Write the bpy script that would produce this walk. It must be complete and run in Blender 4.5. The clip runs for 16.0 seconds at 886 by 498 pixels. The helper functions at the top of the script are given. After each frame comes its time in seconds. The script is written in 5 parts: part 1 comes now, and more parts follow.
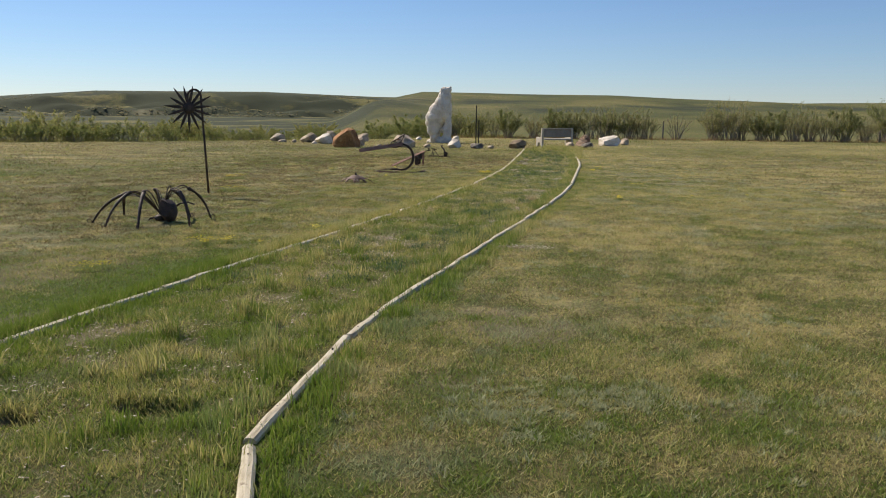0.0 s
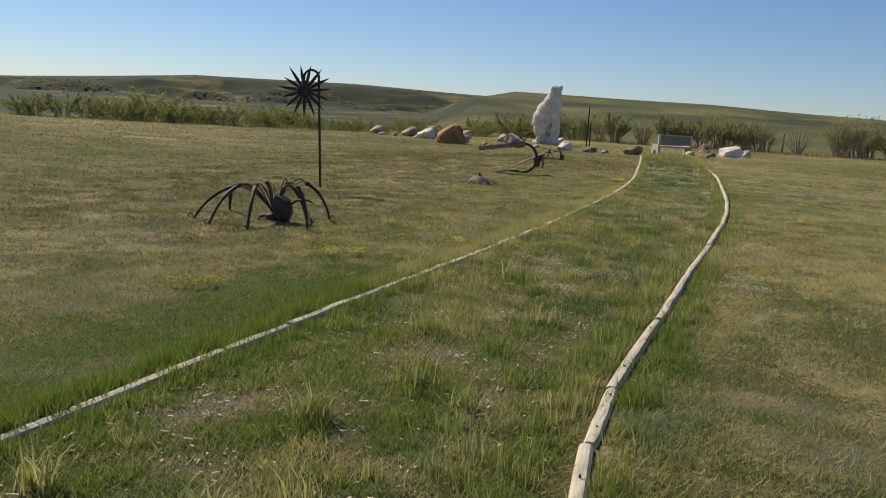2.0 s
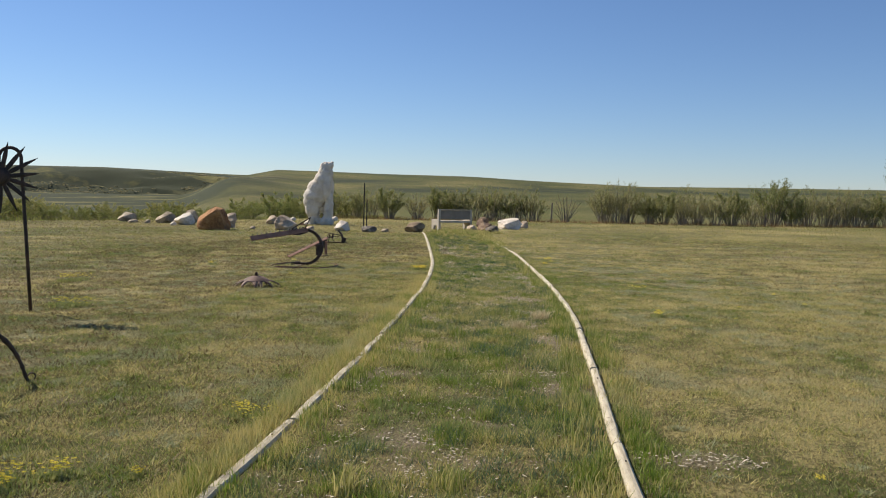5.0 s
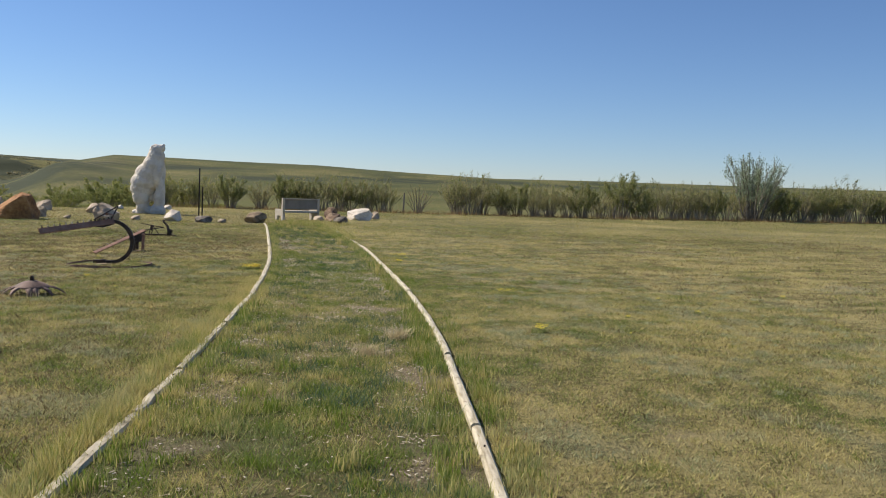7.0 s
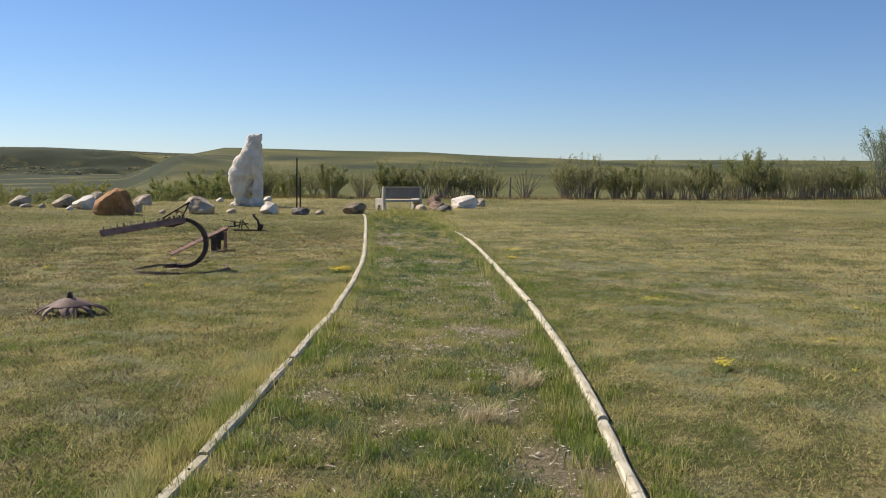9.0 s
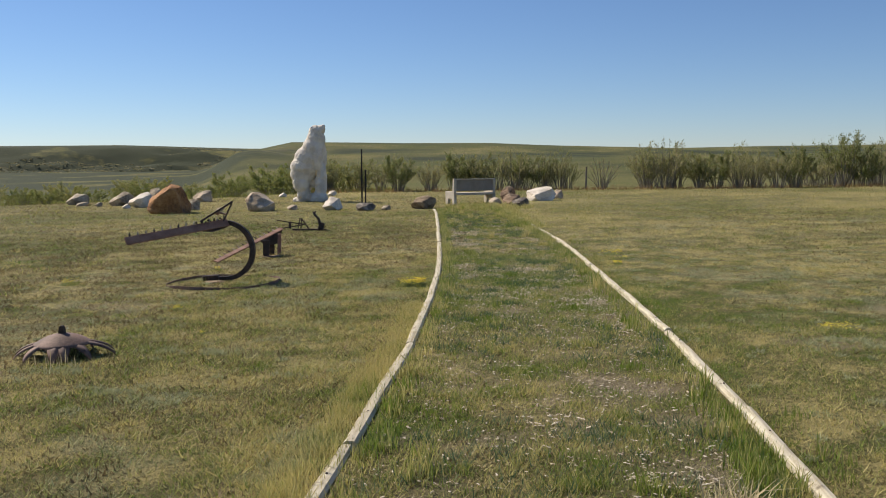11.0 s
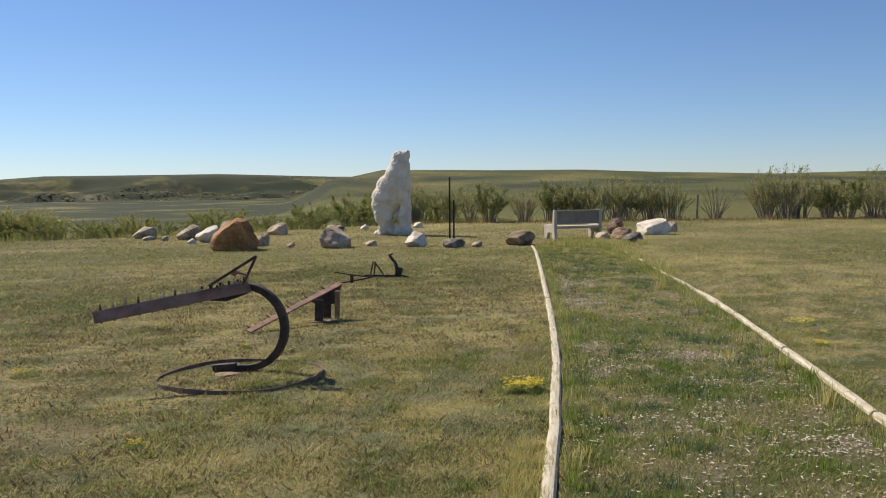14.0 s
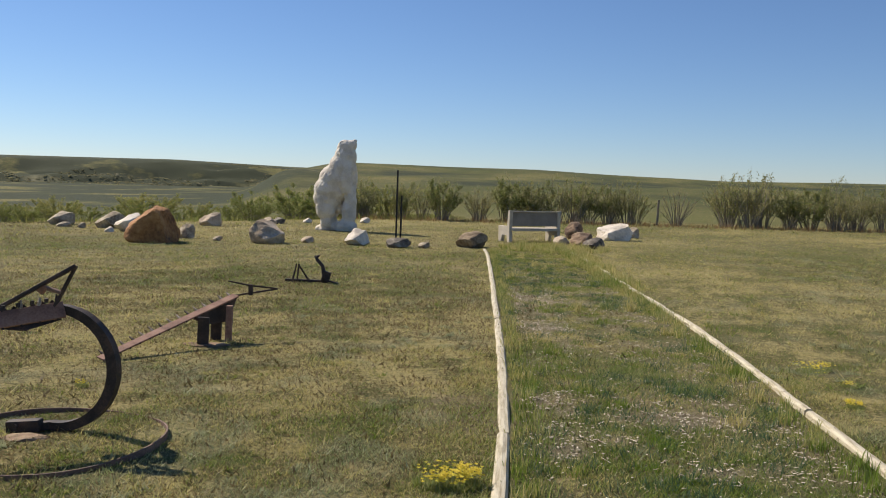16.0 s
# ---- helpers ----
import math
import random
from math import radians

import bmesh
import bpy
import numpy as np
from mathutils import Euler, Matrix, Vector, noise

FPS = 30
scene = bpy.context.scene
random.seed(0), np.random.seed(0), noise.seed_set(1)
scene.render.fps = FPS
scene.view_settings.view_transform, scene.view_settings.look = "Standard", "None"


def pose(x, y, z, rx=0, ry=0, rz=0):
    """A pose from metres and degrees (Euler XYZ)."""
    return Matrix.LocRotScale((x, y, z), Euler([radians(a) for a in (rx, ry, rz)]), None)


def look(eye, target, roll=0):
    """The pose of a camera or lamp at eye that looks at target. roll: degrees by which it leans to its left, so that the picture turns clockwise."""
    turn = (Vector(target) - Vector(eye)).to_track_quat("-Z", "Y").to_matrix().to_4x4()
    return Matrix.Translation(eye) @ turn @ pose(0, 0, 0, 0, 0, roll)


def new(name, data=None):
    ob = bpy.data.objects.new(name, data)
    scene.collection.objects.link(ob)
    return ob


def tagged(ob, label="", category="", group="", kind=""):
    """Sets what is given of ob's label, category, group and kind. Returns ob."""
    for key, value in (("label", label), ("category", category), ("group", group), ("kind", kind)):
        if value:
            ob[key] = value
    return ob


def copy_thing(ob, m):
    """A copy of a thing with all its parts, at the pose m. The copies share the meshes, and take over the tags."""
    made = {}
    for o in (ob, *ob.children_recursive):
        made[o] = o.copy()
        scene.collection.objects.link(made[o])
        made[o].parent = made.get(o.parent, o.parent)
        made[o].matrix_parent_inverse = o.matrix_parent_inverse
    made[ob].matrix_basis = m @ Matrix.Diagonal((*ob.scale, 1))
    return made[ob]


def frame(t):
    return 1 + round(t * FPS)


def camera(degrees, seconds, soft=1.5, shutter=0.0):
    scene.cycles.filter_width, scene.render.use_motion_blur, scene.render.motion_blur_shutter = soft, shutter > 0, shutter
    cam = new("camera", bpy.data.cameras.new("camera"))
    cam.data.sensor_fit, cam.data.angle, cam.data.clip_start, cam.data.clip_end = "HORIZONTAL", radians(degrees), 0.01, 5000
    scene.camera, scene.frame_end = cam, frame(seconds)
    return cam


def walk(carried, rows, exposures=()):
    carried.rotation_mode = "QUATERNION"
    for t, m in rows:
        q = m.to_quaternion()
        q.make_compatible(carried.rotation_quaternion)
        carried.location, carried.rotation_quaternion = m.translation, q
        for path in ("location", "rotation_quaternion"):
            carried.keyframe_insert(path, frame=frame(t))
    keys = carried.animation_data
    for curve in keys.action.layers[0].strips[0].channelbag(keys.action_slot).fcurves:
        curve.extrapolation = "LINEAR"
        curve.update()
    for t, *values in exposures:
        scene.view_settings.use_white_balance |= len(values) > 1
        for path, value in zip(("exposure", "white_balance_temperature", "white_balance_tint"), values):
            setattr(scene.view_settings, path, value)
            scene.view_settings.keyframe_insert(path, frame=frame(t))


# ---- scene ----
cam = camera(54.0, 16.0, 1.0)
PATH = [
    (0, (-0.055, 0.543, 1.576), (-0.508, 2.467, 1.269), 0.6),
    (0.5, (-0.471, 1.045, 1.546), (-1.052, 2.925, 1.189), -0.0),
    (1, (-0.871, 1.436, 1.517), (-1.492, 3.321, 1.274), -0.3),
    (1.5, (-1.198, 1.946, 1.486), (-1.858, 3.821, 1.256), 1.3),
    (2, (-1.553, 2.457, 1.46), (-2.182, 4.329, 1.144), 3.5),
    (2.5, (-1.778, 3.081, 1.454), (-2.525, 4.924, 1.238), 1.0),
    (3, (-2.082, 3.656, 1.424), (-2.79, 5.513, 1.205), 3.0),
    (3.5, (-2.255, 4.166, 1.465), (-2.697, 6.11, 1.309), -0.1),
    (4, (-2.479, 4.605, 1.504), (-3.009, 6.533, 1.451), 0.7),
    (4.5, (-2.654, 5.197, 1.497), (-2.905, 7.175, 1.337), -0.8),
    (5, (-2.716, 5.739, 1.525), (-2.841, 7.732, 1.403), 1.3),
    (5.2, (-2.76, 5.963, 1.485), (-2.768, 7.961, 1.394), 2.4),
    (7.3, (-2.656, 8.592, 1.485), (-2.434, 10.573, 1.322), 2.0),
    (7.5, (-2.684, 8.888, 1.493), (-2.469, 10.868, 1.309), 1.7),
    (8, (-2.654, 9.518, 1.48), (-2.603, 11.511, 1.317), -0.8),
    (8.5, (-2.652, 10.021, 1.465), (-2.634, 12.012, 1.28), 1.6),
    (9, (-2.658, 10.679, 1.488), (-2.68, 12.671, 1.313), 0.5),
    (9.5, (-2.729, 11.252, 1.5), (-3.1, 13.203, 1.263), -0.6),
    (10, (-2.841, 11.897, 1.514), (-3.077, 13.87, 1.285), -0.7),
    (10.2, (-2.864, 12.118, 1.487), (-3.091, 14.096, 1.296), -0.6),
    (12.3, (-3.461, 14.779, 1.452), (-3.531, 16.767, 1.25), -0.2),
    (12.5, (-3.512, 15.012, 1.466), (-3.722, 16.991, 1.267), -0.8),
    (13, (-3.627, 15.651, 1.602), (-4.063, 17.58, 1.308), -0.4),
    (13.5, (-3.612, 16.23, 1.607), (-3.917, 18.196, 1.4), 0.1),
    (14, (-3.655, 16.785, 1.543), (-4.031, 18.745, 1.412), -0.7),
    (14.5, (-3.674, 17.349, 1.497), (-3.885, 19.332, 1.335), -0.4),
    (15, (-3.701, 17.937, 1.46), (-4.044, 19.901, 1.299), 0.7),
    (15.5, (-3.776, 18.507, 1.508), (-3.999, 20.491, 1.397), 0.3),
    (16, (-3.783, 19.044, 1.531), (-4.057, 21.02, 1.391), 1.6),
]
EXPOSURES = [(0, 0.0), (1, 0.05), (2, -0.2), (2.5, -0.02), (3, -0.17), (3.5, 0.0), (4.5, -0.05), (5, 0.05), (7.3, 0.06), (8, 0.08), (9, 0.1), (9.5, 0.02), (10, -0.03), (12.5, 0.0), (13, -0.08), (13.5, 0.03), (16, 0.0)]
walk(cam, [(t, look(eye, target, roll)) for t, eye, target, roll in PATH], [(t, stops, 5820 if 7 < t < 9.5 else 5940, 15.0) for t, stops in EXPOSURES])

# ---- light ----
SUN_ELEVATION = 41.0
SUN_WAY = Vector((-0.87, 0.493, 0.0))  # horizontal way towards the sun
world = bpy.data.worlds.new("sky")
scene.world = world
world.use_nodes = True
wn = world.node_tree
sky = wn.nodes.new("ShaderNodeTexSky")
sky.sky_type = "NISHITA"
sky.sun_disc = False
sky.sun_elevation = radians(SUN_ELEVATION)
sky.sun_rotation = math.atan2(SUN_WAY.x, SUN_WAY.y)
sky.altitude = 800
sky.air_density = 1.0
sky.dust_density = 0.05
sky.ozone_density = 5.0
wn.nodes["Background"].inputs["Strength"].default_value = 0.088
wn.links.new(sky.outputs["Color"], wn.nodes["Background"].inputs["Color"])
sun = new("sun", bpy.data.lights.new("sun", "SUN"))
sun.data.energy = 6.0
sun.data.angle = radians(0.53)
sun.data.color = (1.0, 0.86, 0.64)
toward = SUN_WAY * math.cos(radians(SUN_ELEVATION)) + Vector((0, 0, math.sin(radians(SUN_ELEVATION))))
sun.matrix_world = look(toward * 100, (0, 0, 0))


# ---- materials ----
def material(name, colours, scale=6.0, fine=60.0, rough=0.85, metal=0.0, bump=0.3, depth=0.01, stains=None, stain_scale=3.0, stain_amount=0.55, stretch=(1, 1, 1)):
    """A surface whose colour runs between colours by coarse and fine noise, with relief and, if given, stains."""
    m = bpy.data.materials.new(name)
    m.use_nodes = True
    n, l = m.node_tree.nodes, m.node_tree.links
    bsdf = n["Principled BSDF"]
    bsdf.inputs["Roughness"].default_value = rough
    bsdf.inputs["Metallic"].default_value = metal
    co = n.new("ShaderNodeTexCoord")
    mp = n.new("ShaderNodeMapping")
    mp.inputs["Scale"].default_value = stretch
    info = n.new("ShaderNodeObjectInfo")
    l.new(co.outputs["Object"], mp.inputs["Vector"])
    big = n.new("ShaderNodeTexNoise")
    big.noise_dimensions = "4D"
    big.inputs["Scale"].default_value = scale
    big.inputs["Detail"].default_value = 6
    wv = n.new("ShaderNodeMath")
    wv.operation = "MULTIPLY"
    wv.inputs[1].default_value = 37.0
    l.new(info.outputs["Random"], wv.inputs[0])
    l.new(wv.outputs[0], big.inputs["W"])
    small = n.new("ShaderNodeTexNoise")
    small.inputs["Scale"].default_value = fine
    small.inputs["Detail"].default_value = 4
    l.new(mp.outputs[0], big.inputs["Vector"])
    l.new(mp.outputs[0], small.inputs["Vector"])
    mix = n.new("ShaderNodeMath")
    mix.operation = "MULTIPLY_ADD"
    mix.inputs[1].default_value = 0.45
    sub = n.new("ShaderNodeMath")
    sub.operation = "MULTIPLY_ADD"
    sub.inputs[1].default_value = 1.0
    sub.inputs[2].default_value = -0.225
    l.new(big.outputs["Fac"], sub.inputs[0])
    l.new(small.outputs["Fac"], mix.inputs[0])
    l.new(sub.outputs[0], mix.inputs[2])
    ramp = n.new("ShaderNodeValToRGB")
    e = ramp.color_ramp.elements
    e[0].position, e[1].position = 0.33, 0.67
    e[0].color, e[1].color = (*colours[0], 1), (*colours[-1], 1)
    for k, c in enumerate(colours[1:-1]):
        el = e.new(0.33 + 0.34 * (k + 1) / (len(colours) - 1))
        el.color = (*c, 1)
    l.new(mix.outputs[0], ramp.inputs["Fac"])
    colour = ramp.outputs["Color"]
    if stains:
        st = n.new("ShaderNodeTexNoise")
        st.inputs["Scale"].default_value = stain_scale
        st.inputs["Detail"].default_value = 8
        st.inputs["Roughness"].default_value = 0.65
        l.new(co.outputs["Object"], st.inputs["Vector"])
        sr = n.new("ShaderNodeValToRGB")
        sr.color_ramp.elements[0].position = stain_amount
        sr.color_ramp.elements[1].position = stain_amount + 0.09
        l.new(st.outputs["Fac"], sr.inputs["Fac"])
        mx = n.new("ShaderNodeMix")
        mx.data_type = "RGBA"
        l.new(sr.outputs["Color"], mx.inputs["Factor"])
        l.new(colour, mx.inputs["A"])
        mx.inputs["B"].default_value = (*stains, 1)
        colour = mx.outputs["Result"]
    l.new(colour, bsdf.inputs["Base Color"])
    if bump:
        b = n.new("ShaderNodeBump")
        b.inputs["Strength"].default_value = bump
        b.inputs["Distance"].default_value = depth
        l.new(mix.outputs[0], b.inputs["Height"])
        l.new(b.outputs[0], bsdf.inputs["Normal"])
    return m


def leaf_material(name, dry, green, grey=None, translucent=0.35, rough=0.6):
    """Blades and leaves: the colour runs from dry to green by the tone kept with each blade, and to grey by its sage."""
    m = bpy.data.materials.new(name)
    m.use_nodes = True
    n, l = m.node_tree.nodes, m.node_tree.links
    bsdf = n["Principled BSDF"]
    bsdf.inputs["Roughness"].default_value = rough
    bsdf.inputs["Specular IOR Level"].default_value = 0.25
    tone = n.new("ShaderNodeAttribute")
    tone.attribute_name = "tone"
    ramp = n.new("ShaderNodeValToRGB")
    e = ramp.color_ramp.elements
    e[0].color, e[1].color = (*dry, 1), (*green, 1)
    e[0].position, e[1].position = 0.1, 0.95
    l.new(tone.outputs["Fac"], ramp.inputs["Fac"])
    colour = ramp.outputs["Color"]
    if grey:
        sage = n.new("ShaderNodeAttribute")
        sage.attribute_name = "sage"
        mx = n.new("ShaderNodeMix")
        mx.data_type = "RGBA"
        l.new(sage.outputs["Fac"], mx.inputs["Factor"])
        l.new(colour, mx.inputs["A"])
        mx.inputs["B"].default_value = (*grey, 1)
        colour = mx.outputs["Result"]
    l.new(colour, bsdf.inputs["Base Color"])
    tr = n.new("ShaderNodeBsdfTranslucent")
    l.new(colour, tr.inputs["Color"])
    mixs = n.new("ShaderNodeMixShader")
    mixs.inputs[0].default_value = translucent
    l.new(bsdf.outputs[0], mixs.inputs[1])
    l.new(tr.outputs[0], mixs.inputs[2])
    l.new(mixs.outputs[0], n["Material Output"].inputs["Surface"])
    return m


DRY, GREEN, SAGE = (0.56, 0.485, 0.19), (0.175, 0.25, 0.032), (0.39, 0.41, 0.235)
grass_mat = leaf_material("grass", DRY, GREEN, SAGE, 0.38)
brown_grass_mat = leaf_material("rusty_grass", (0.30, 0.16, 0.08), (0.30, 0.24, 0.10), None, 0.3)
leaf_mat = leaf_material("willow_leaves", (0.40, 0.36, 0.17), (0.17, 0.215, 0.055), None, 0.5)
yellow_leaf_mat = leaf_material("yellow_willow_leaves", (0.37, 0.34, 0.115), (0.18, 0.225, 0.055), None, 0.5)
blue_grass_mat = leaf_material("blue_green_grass", (0.19, 0.235, 0.115), (0.085, 0.15, 0.07), None, 0.35)
thatch_mat = leaf_material("brown_thatch", (0.26, 0.195, 0.09), (0.12, 0.10, 0.038), None, 0.3)
straw_mat = leaf_material("straw", (0.60, 0.51, 0.30), (0.40, 0.32, 0.16), None, 0.3)
brush_mat = leaf_material("hillside_brush", (0.30, 0.27, 0.16), (0.18, 0.19, 0.095), None, 0.5)
silver_leaf_mat = leaf_material("silver_leaves", (0.40, 0.44, 0.29), (0.21, 0.28, 0.145), None, 0.4)
bark_mat = material("grey_bark", [(0.14, 0.12, 0.095), (0.30, 0.265, 0.21)], 5, 40, 0.9)
timber_mat = material("weathered_timber", [(0.35, 0.30, 0.195), (0.53, 0.475, 0.345), (0.62, 0.575, 0.435)], 5, 70, 0.9, 0, 0.5, 0.006, (0.20, 0.155, 0.10), 9, 0.63, (9, 1, 9))
iron_mat = material("dark_old_iron", [(0.022, 0.016, 0.013), (0.044, 0.030, 0.023), (0.092, 0.055, 0.038)], 9, 90, 0.68, 0.1, 0.5, 0.003)
bar_mat = material("rusty_bar", [(0.19, 0.098, 0.066), (0.29, 0.158, 0.105), (0.37, 0.215, 0.145)], 7, 80, 0.8, 0.0, 0.4, 0.003, (0.12, 0.07, 0.055), 6, 0.62)
rust_mat = material("rusty_steel", [(0.105, 0.065, 0.05), (0.18, 0.115, 0.087), (0.265, 0.17, 0.125)], 7, 80, 0.75, 0.1, 0.4, 0.003, (0.06, 0.035, 0.03), 6, 0.6)
pin_mat = material("worn_pale_steel", [(0.15, 0.115, 0.085), (0.34, 0.28, 0.21), (0.48, 0.41, 0.32)], 30, 120, 0.65, 0.1, 0.3, 0.002)
black_mat = material("black_steel", [(0.012, 0.012, 0.013), (0.03, 0.028, 0.027)], 9, 70, 0.5, 0.4, 0.2, 0.002)
bear_mat = material("white_stucco", [(0.58, 0.52, 0.42), (0.70, 0.64, 0.54), (0.78, 0.73, 0.63)], 3.5, 30, 0.92, 0, 1.0, 0.05, (0.50, 0.43, 0.34), 7, 0.66)
concrete_mat = material("concrete", [(0.40, 0.355, 0.28), (0.54, 0.49, 0.40)], 4, 90, 0.9, 0, 0.3, 0.004, (0.25, 0.24, 0.22), 5, 0.62)
# darker than the bench's other concrete: the backrest's shade is put into this colour
shaded_back_mat = material("bench_slab_painted_shaded", [(0.215, 0.185, 0.145), (0.285, 0.25, 0.20)], 4, 90, 0.8, 0, 0.3, 0.004)
soil_mat = material("chips_of_wood", [(0.20, 0.155, 0.105), (0.55, 0.47, 0.34), (0.78, 0.72, 0.58)], 45, 90, 0.9)
ROCK = {
    "white": material("white_rock", [(0.5, 0.43, 0.33), (0.7, 0.62, 0.5), (0.8, 0.73, 0.61)], 2.2, 14, 0.9, 0, 1.0, 0.07, (0.34, 0.27, 0.2), 2.4, 0.6),
    "grey": material("grey_rock", [(0.19, 0.15, 0.095), (0.38, 0.315, 0.215), (0.58, 0.49, 0.355)], 2.5, 13, 0.92, 0, 1.0, 0.07, (0.15, 0.12, 0.085), 2.8, 0.57),
    "pink": material("pinkish_rock", [(0.30, 0.23, 0.15), (0.48, 0.385, 0.27), (0.62, 0.515, 0.375)], 2.5, 13, 0.92, 0, 1.0, 0.07, (0.27, 0.2, 0.145), 3, 0.6),
    "rust": material("rust_orange_rock", [(0.16, 0.072, 0.024), (0.34, 0.16, 0.05), (0.46, 0.25, 0.09)], 2.5, 12, 0.9, 0, 1.0, 0.07, (0.13, 0.07, 0.038), 2.2, 0.6),
    "brown": material("brown_rock", [(0.11, 0.07, 0.045), (0.23, 0.15, 0.09), (0.36, 0.26, 0.16)], 2.8, 13, 0.92, 0, 1.0, 0.07, (0.08, 0.06, 0.045), 3, 0.56),
    "olive": material("olive_brown_rock", [(0.10, 0.07, 0.042), (0.225, 0.165, 0.10), (0.35, 0.27, 0.165)], 2.8, 13, 0.92, 0, 1.0, 0.07, (0.09, 0.072, 0.05), 3, 0.56),
    "dark": material("dark_grey_rock", [(0.075, 0.062, 0.048), (0.17, 0.145, 0.115), (0.32, 0.28, 0.21)], 3, 13, 0.92, 0, 1.0, 0.07),
}


def ground_material():
    """Dry prairie turf: thatch, green and sage patches by the tone and sage of the place, bare soil, and grain."""
    m = bpy.data.materials.new("prairie_turf")
    m.use_nodes = True
    n, l = m.node_tree.nodes, m.node_tree.links
    bsdf = n["Principled BSDF"]
    bsdf.inputs["Roughness"].default_value = 0.95
    bsdf.inputs["Specular IOR Level"].default_value = 0.1
    co = n.new("ShaderNodeTexCoord")

    def noise_at(scale, detail=6, rough=0.6):
        t = n.new("ShaderNodeTexNoise")
        t.inputs["Scale"].default_value = scale
        t.inputs["Detail"].default_value = detail
        t.inputs["Roughness"].default_value = rough
        l.new(co.outputs["Object"], t.inputs["Vector"])
        return t.outputs["Fac"]

    def maths(op, a, b):
        t = n.new("ShaderNodeMath")
        t.operation = op
        for k, v in enumerate((a, b)):
            if isinstance(v, (int, float)):
                t.inputs[k].default_value = v
            else:
                l.new(v, t.inputs[k])
        return t.outputs[0]

    def blend(f, a, b):
        t = n.new("ShaderNodeMix")
        t.data_type = "RGBA"
        for key, v in (("Factor", f), ("A", a), ("B", b)):
            if isinstance(v, tuple):
                t.inputs[key].default_value = (*v, 1)
            else:
                l.new(v, t.inputs[key])
        return t.outputs["Result"]

    def kept(name):
        t = n.new("ShaderNodeAttribute")
        t.attribute_name = name
        return t.outputs["Fac"]

    grain, brush, fine, mid, far, tuft = noise_at(26, 4, 0.6), noise_at(0.03, 7, 0.6), noise_at(60, 8, 0.85), noise_at(2.3, 7, 0.7), noise_at(0.045, 9, 0.66), noise_at(8.5, 5, 0.7)
    f1 = maths("ADD", kept("tone"), maths("MULTIPLY", maths("SUBTRACT", fine, 0.5), 2.4))
    f1 = maths("ADD", f1, maths("MULTIPLY", maths("SUBTRACT", mid, 0.5), 0.7))
    f1 = maths("ADD", f1, maths("MULTIPLY", maths("SUBTRACT", far, 0.5), 0.5))
    f1 = maths("ADD", f1, maths("MULTIPLY", maths("SUBTRACT", tuft, 0.5), 1.3))
    f1 = maths("ADD", f1, maths("MULTIPLY", maths("SUBTRACT", grain, 0.5), 1.6))
    f1 = maths("ADD", f1, maths("MULTIPLY", maths("SUBTRACT", brush, 0.5), 1.0))
    ramp = n.new("ShaderNodeValToRGB")
    e = ramp.color_ramp.elements
    e[0].position, e[0].color = 0.0, (0.375, 0.322, 0.138, 1)
    e[1].position, e[1].color = 1.0, (0.10, 0.135, 0.028, 1)
    el = e.new(0.45)
    el.color = (0.14, 0.126, 0.052, 1)
    l.new(f1, ramp.inputs["Fac"])
    c = blend(maths("MULTIPLY", kept("sage"), maths("MULTIPLY", fine, 0.4)), ramp.outputs["Color"], (0.27, 0.28, 0.19))
    soil = blend(maths("ADD", maths("MULTIPLY", maths("SUBTRACT", fine, 0.5), 4.0), grain), (0.11, 0.085, 0.052), (0.52, 0.43, 0.29))
    c = blend(maths("MULTIPLY", kept("bare"), maths("ADD", 0.25, tuft)), c, soil)
    scrub = maths("MULTIPLY", kept("scrub"), maths("MULTIPLY", maths("SUBTRACT", brush, 0.37), 3.6))
    t = n.new("ShaderNodeClamp")
    l.new(scrub, t.inputs["Value"])
    c = blend(t.outputs[0], c, (0.052, 0.062, 0.035))
    l.new(c, bsdf.inputs["Base Color"])
    b = n.new("ShaderNodeBump")
    b.inputs["Strength"].default_value = 1.0
    b.inputs["Distance"].default_value = 0.05
    l.new(maths("ADD", maths("MULTIPLY", fine, 0.45), maths("ADD", maths("MULTIPLY", grain, 0.6), maths("MULTIPLY", tuft, 0.9))), b.inputs["Height"])
    l.new(b.outputs[0], bsdf.inputs["Normal"])
    return m


ground_mat = ground_material()
petal_mat = material("yellow_petals", [(0.80, 0.64, 0.03), (0.88, 0.76, 0.08)], 8, 50, 0.7, 0, 0)


# ---- mesh tools ----
def mesh_object(name, bm, mat, smooth=None):
    me = bpy.data.meshes.new(name)
    if smooth is not None:
        for f in bm.faces:
            f.smooth = smooth
    bm.normal_update()
    bm.to_mesh(me)
    bm.free()
    me.materials.append(mat)
    return new(name, me)


def part(name, bm, mat, parent, label="", smooth=None):
    """Links a bmesh as one mesh object under a thing or a part."""
    ob = mesh_object(name, bm, mat, smooth)
    ob.parent = parent
    return tagged(ob, label)


def thing(name, m, label, category, group="", kind=""):
    ob = new(name)
    ob.empty_display_size = 0.1
    ob.matrix_world = m
    return tagged(ob, label, category, group, kind)


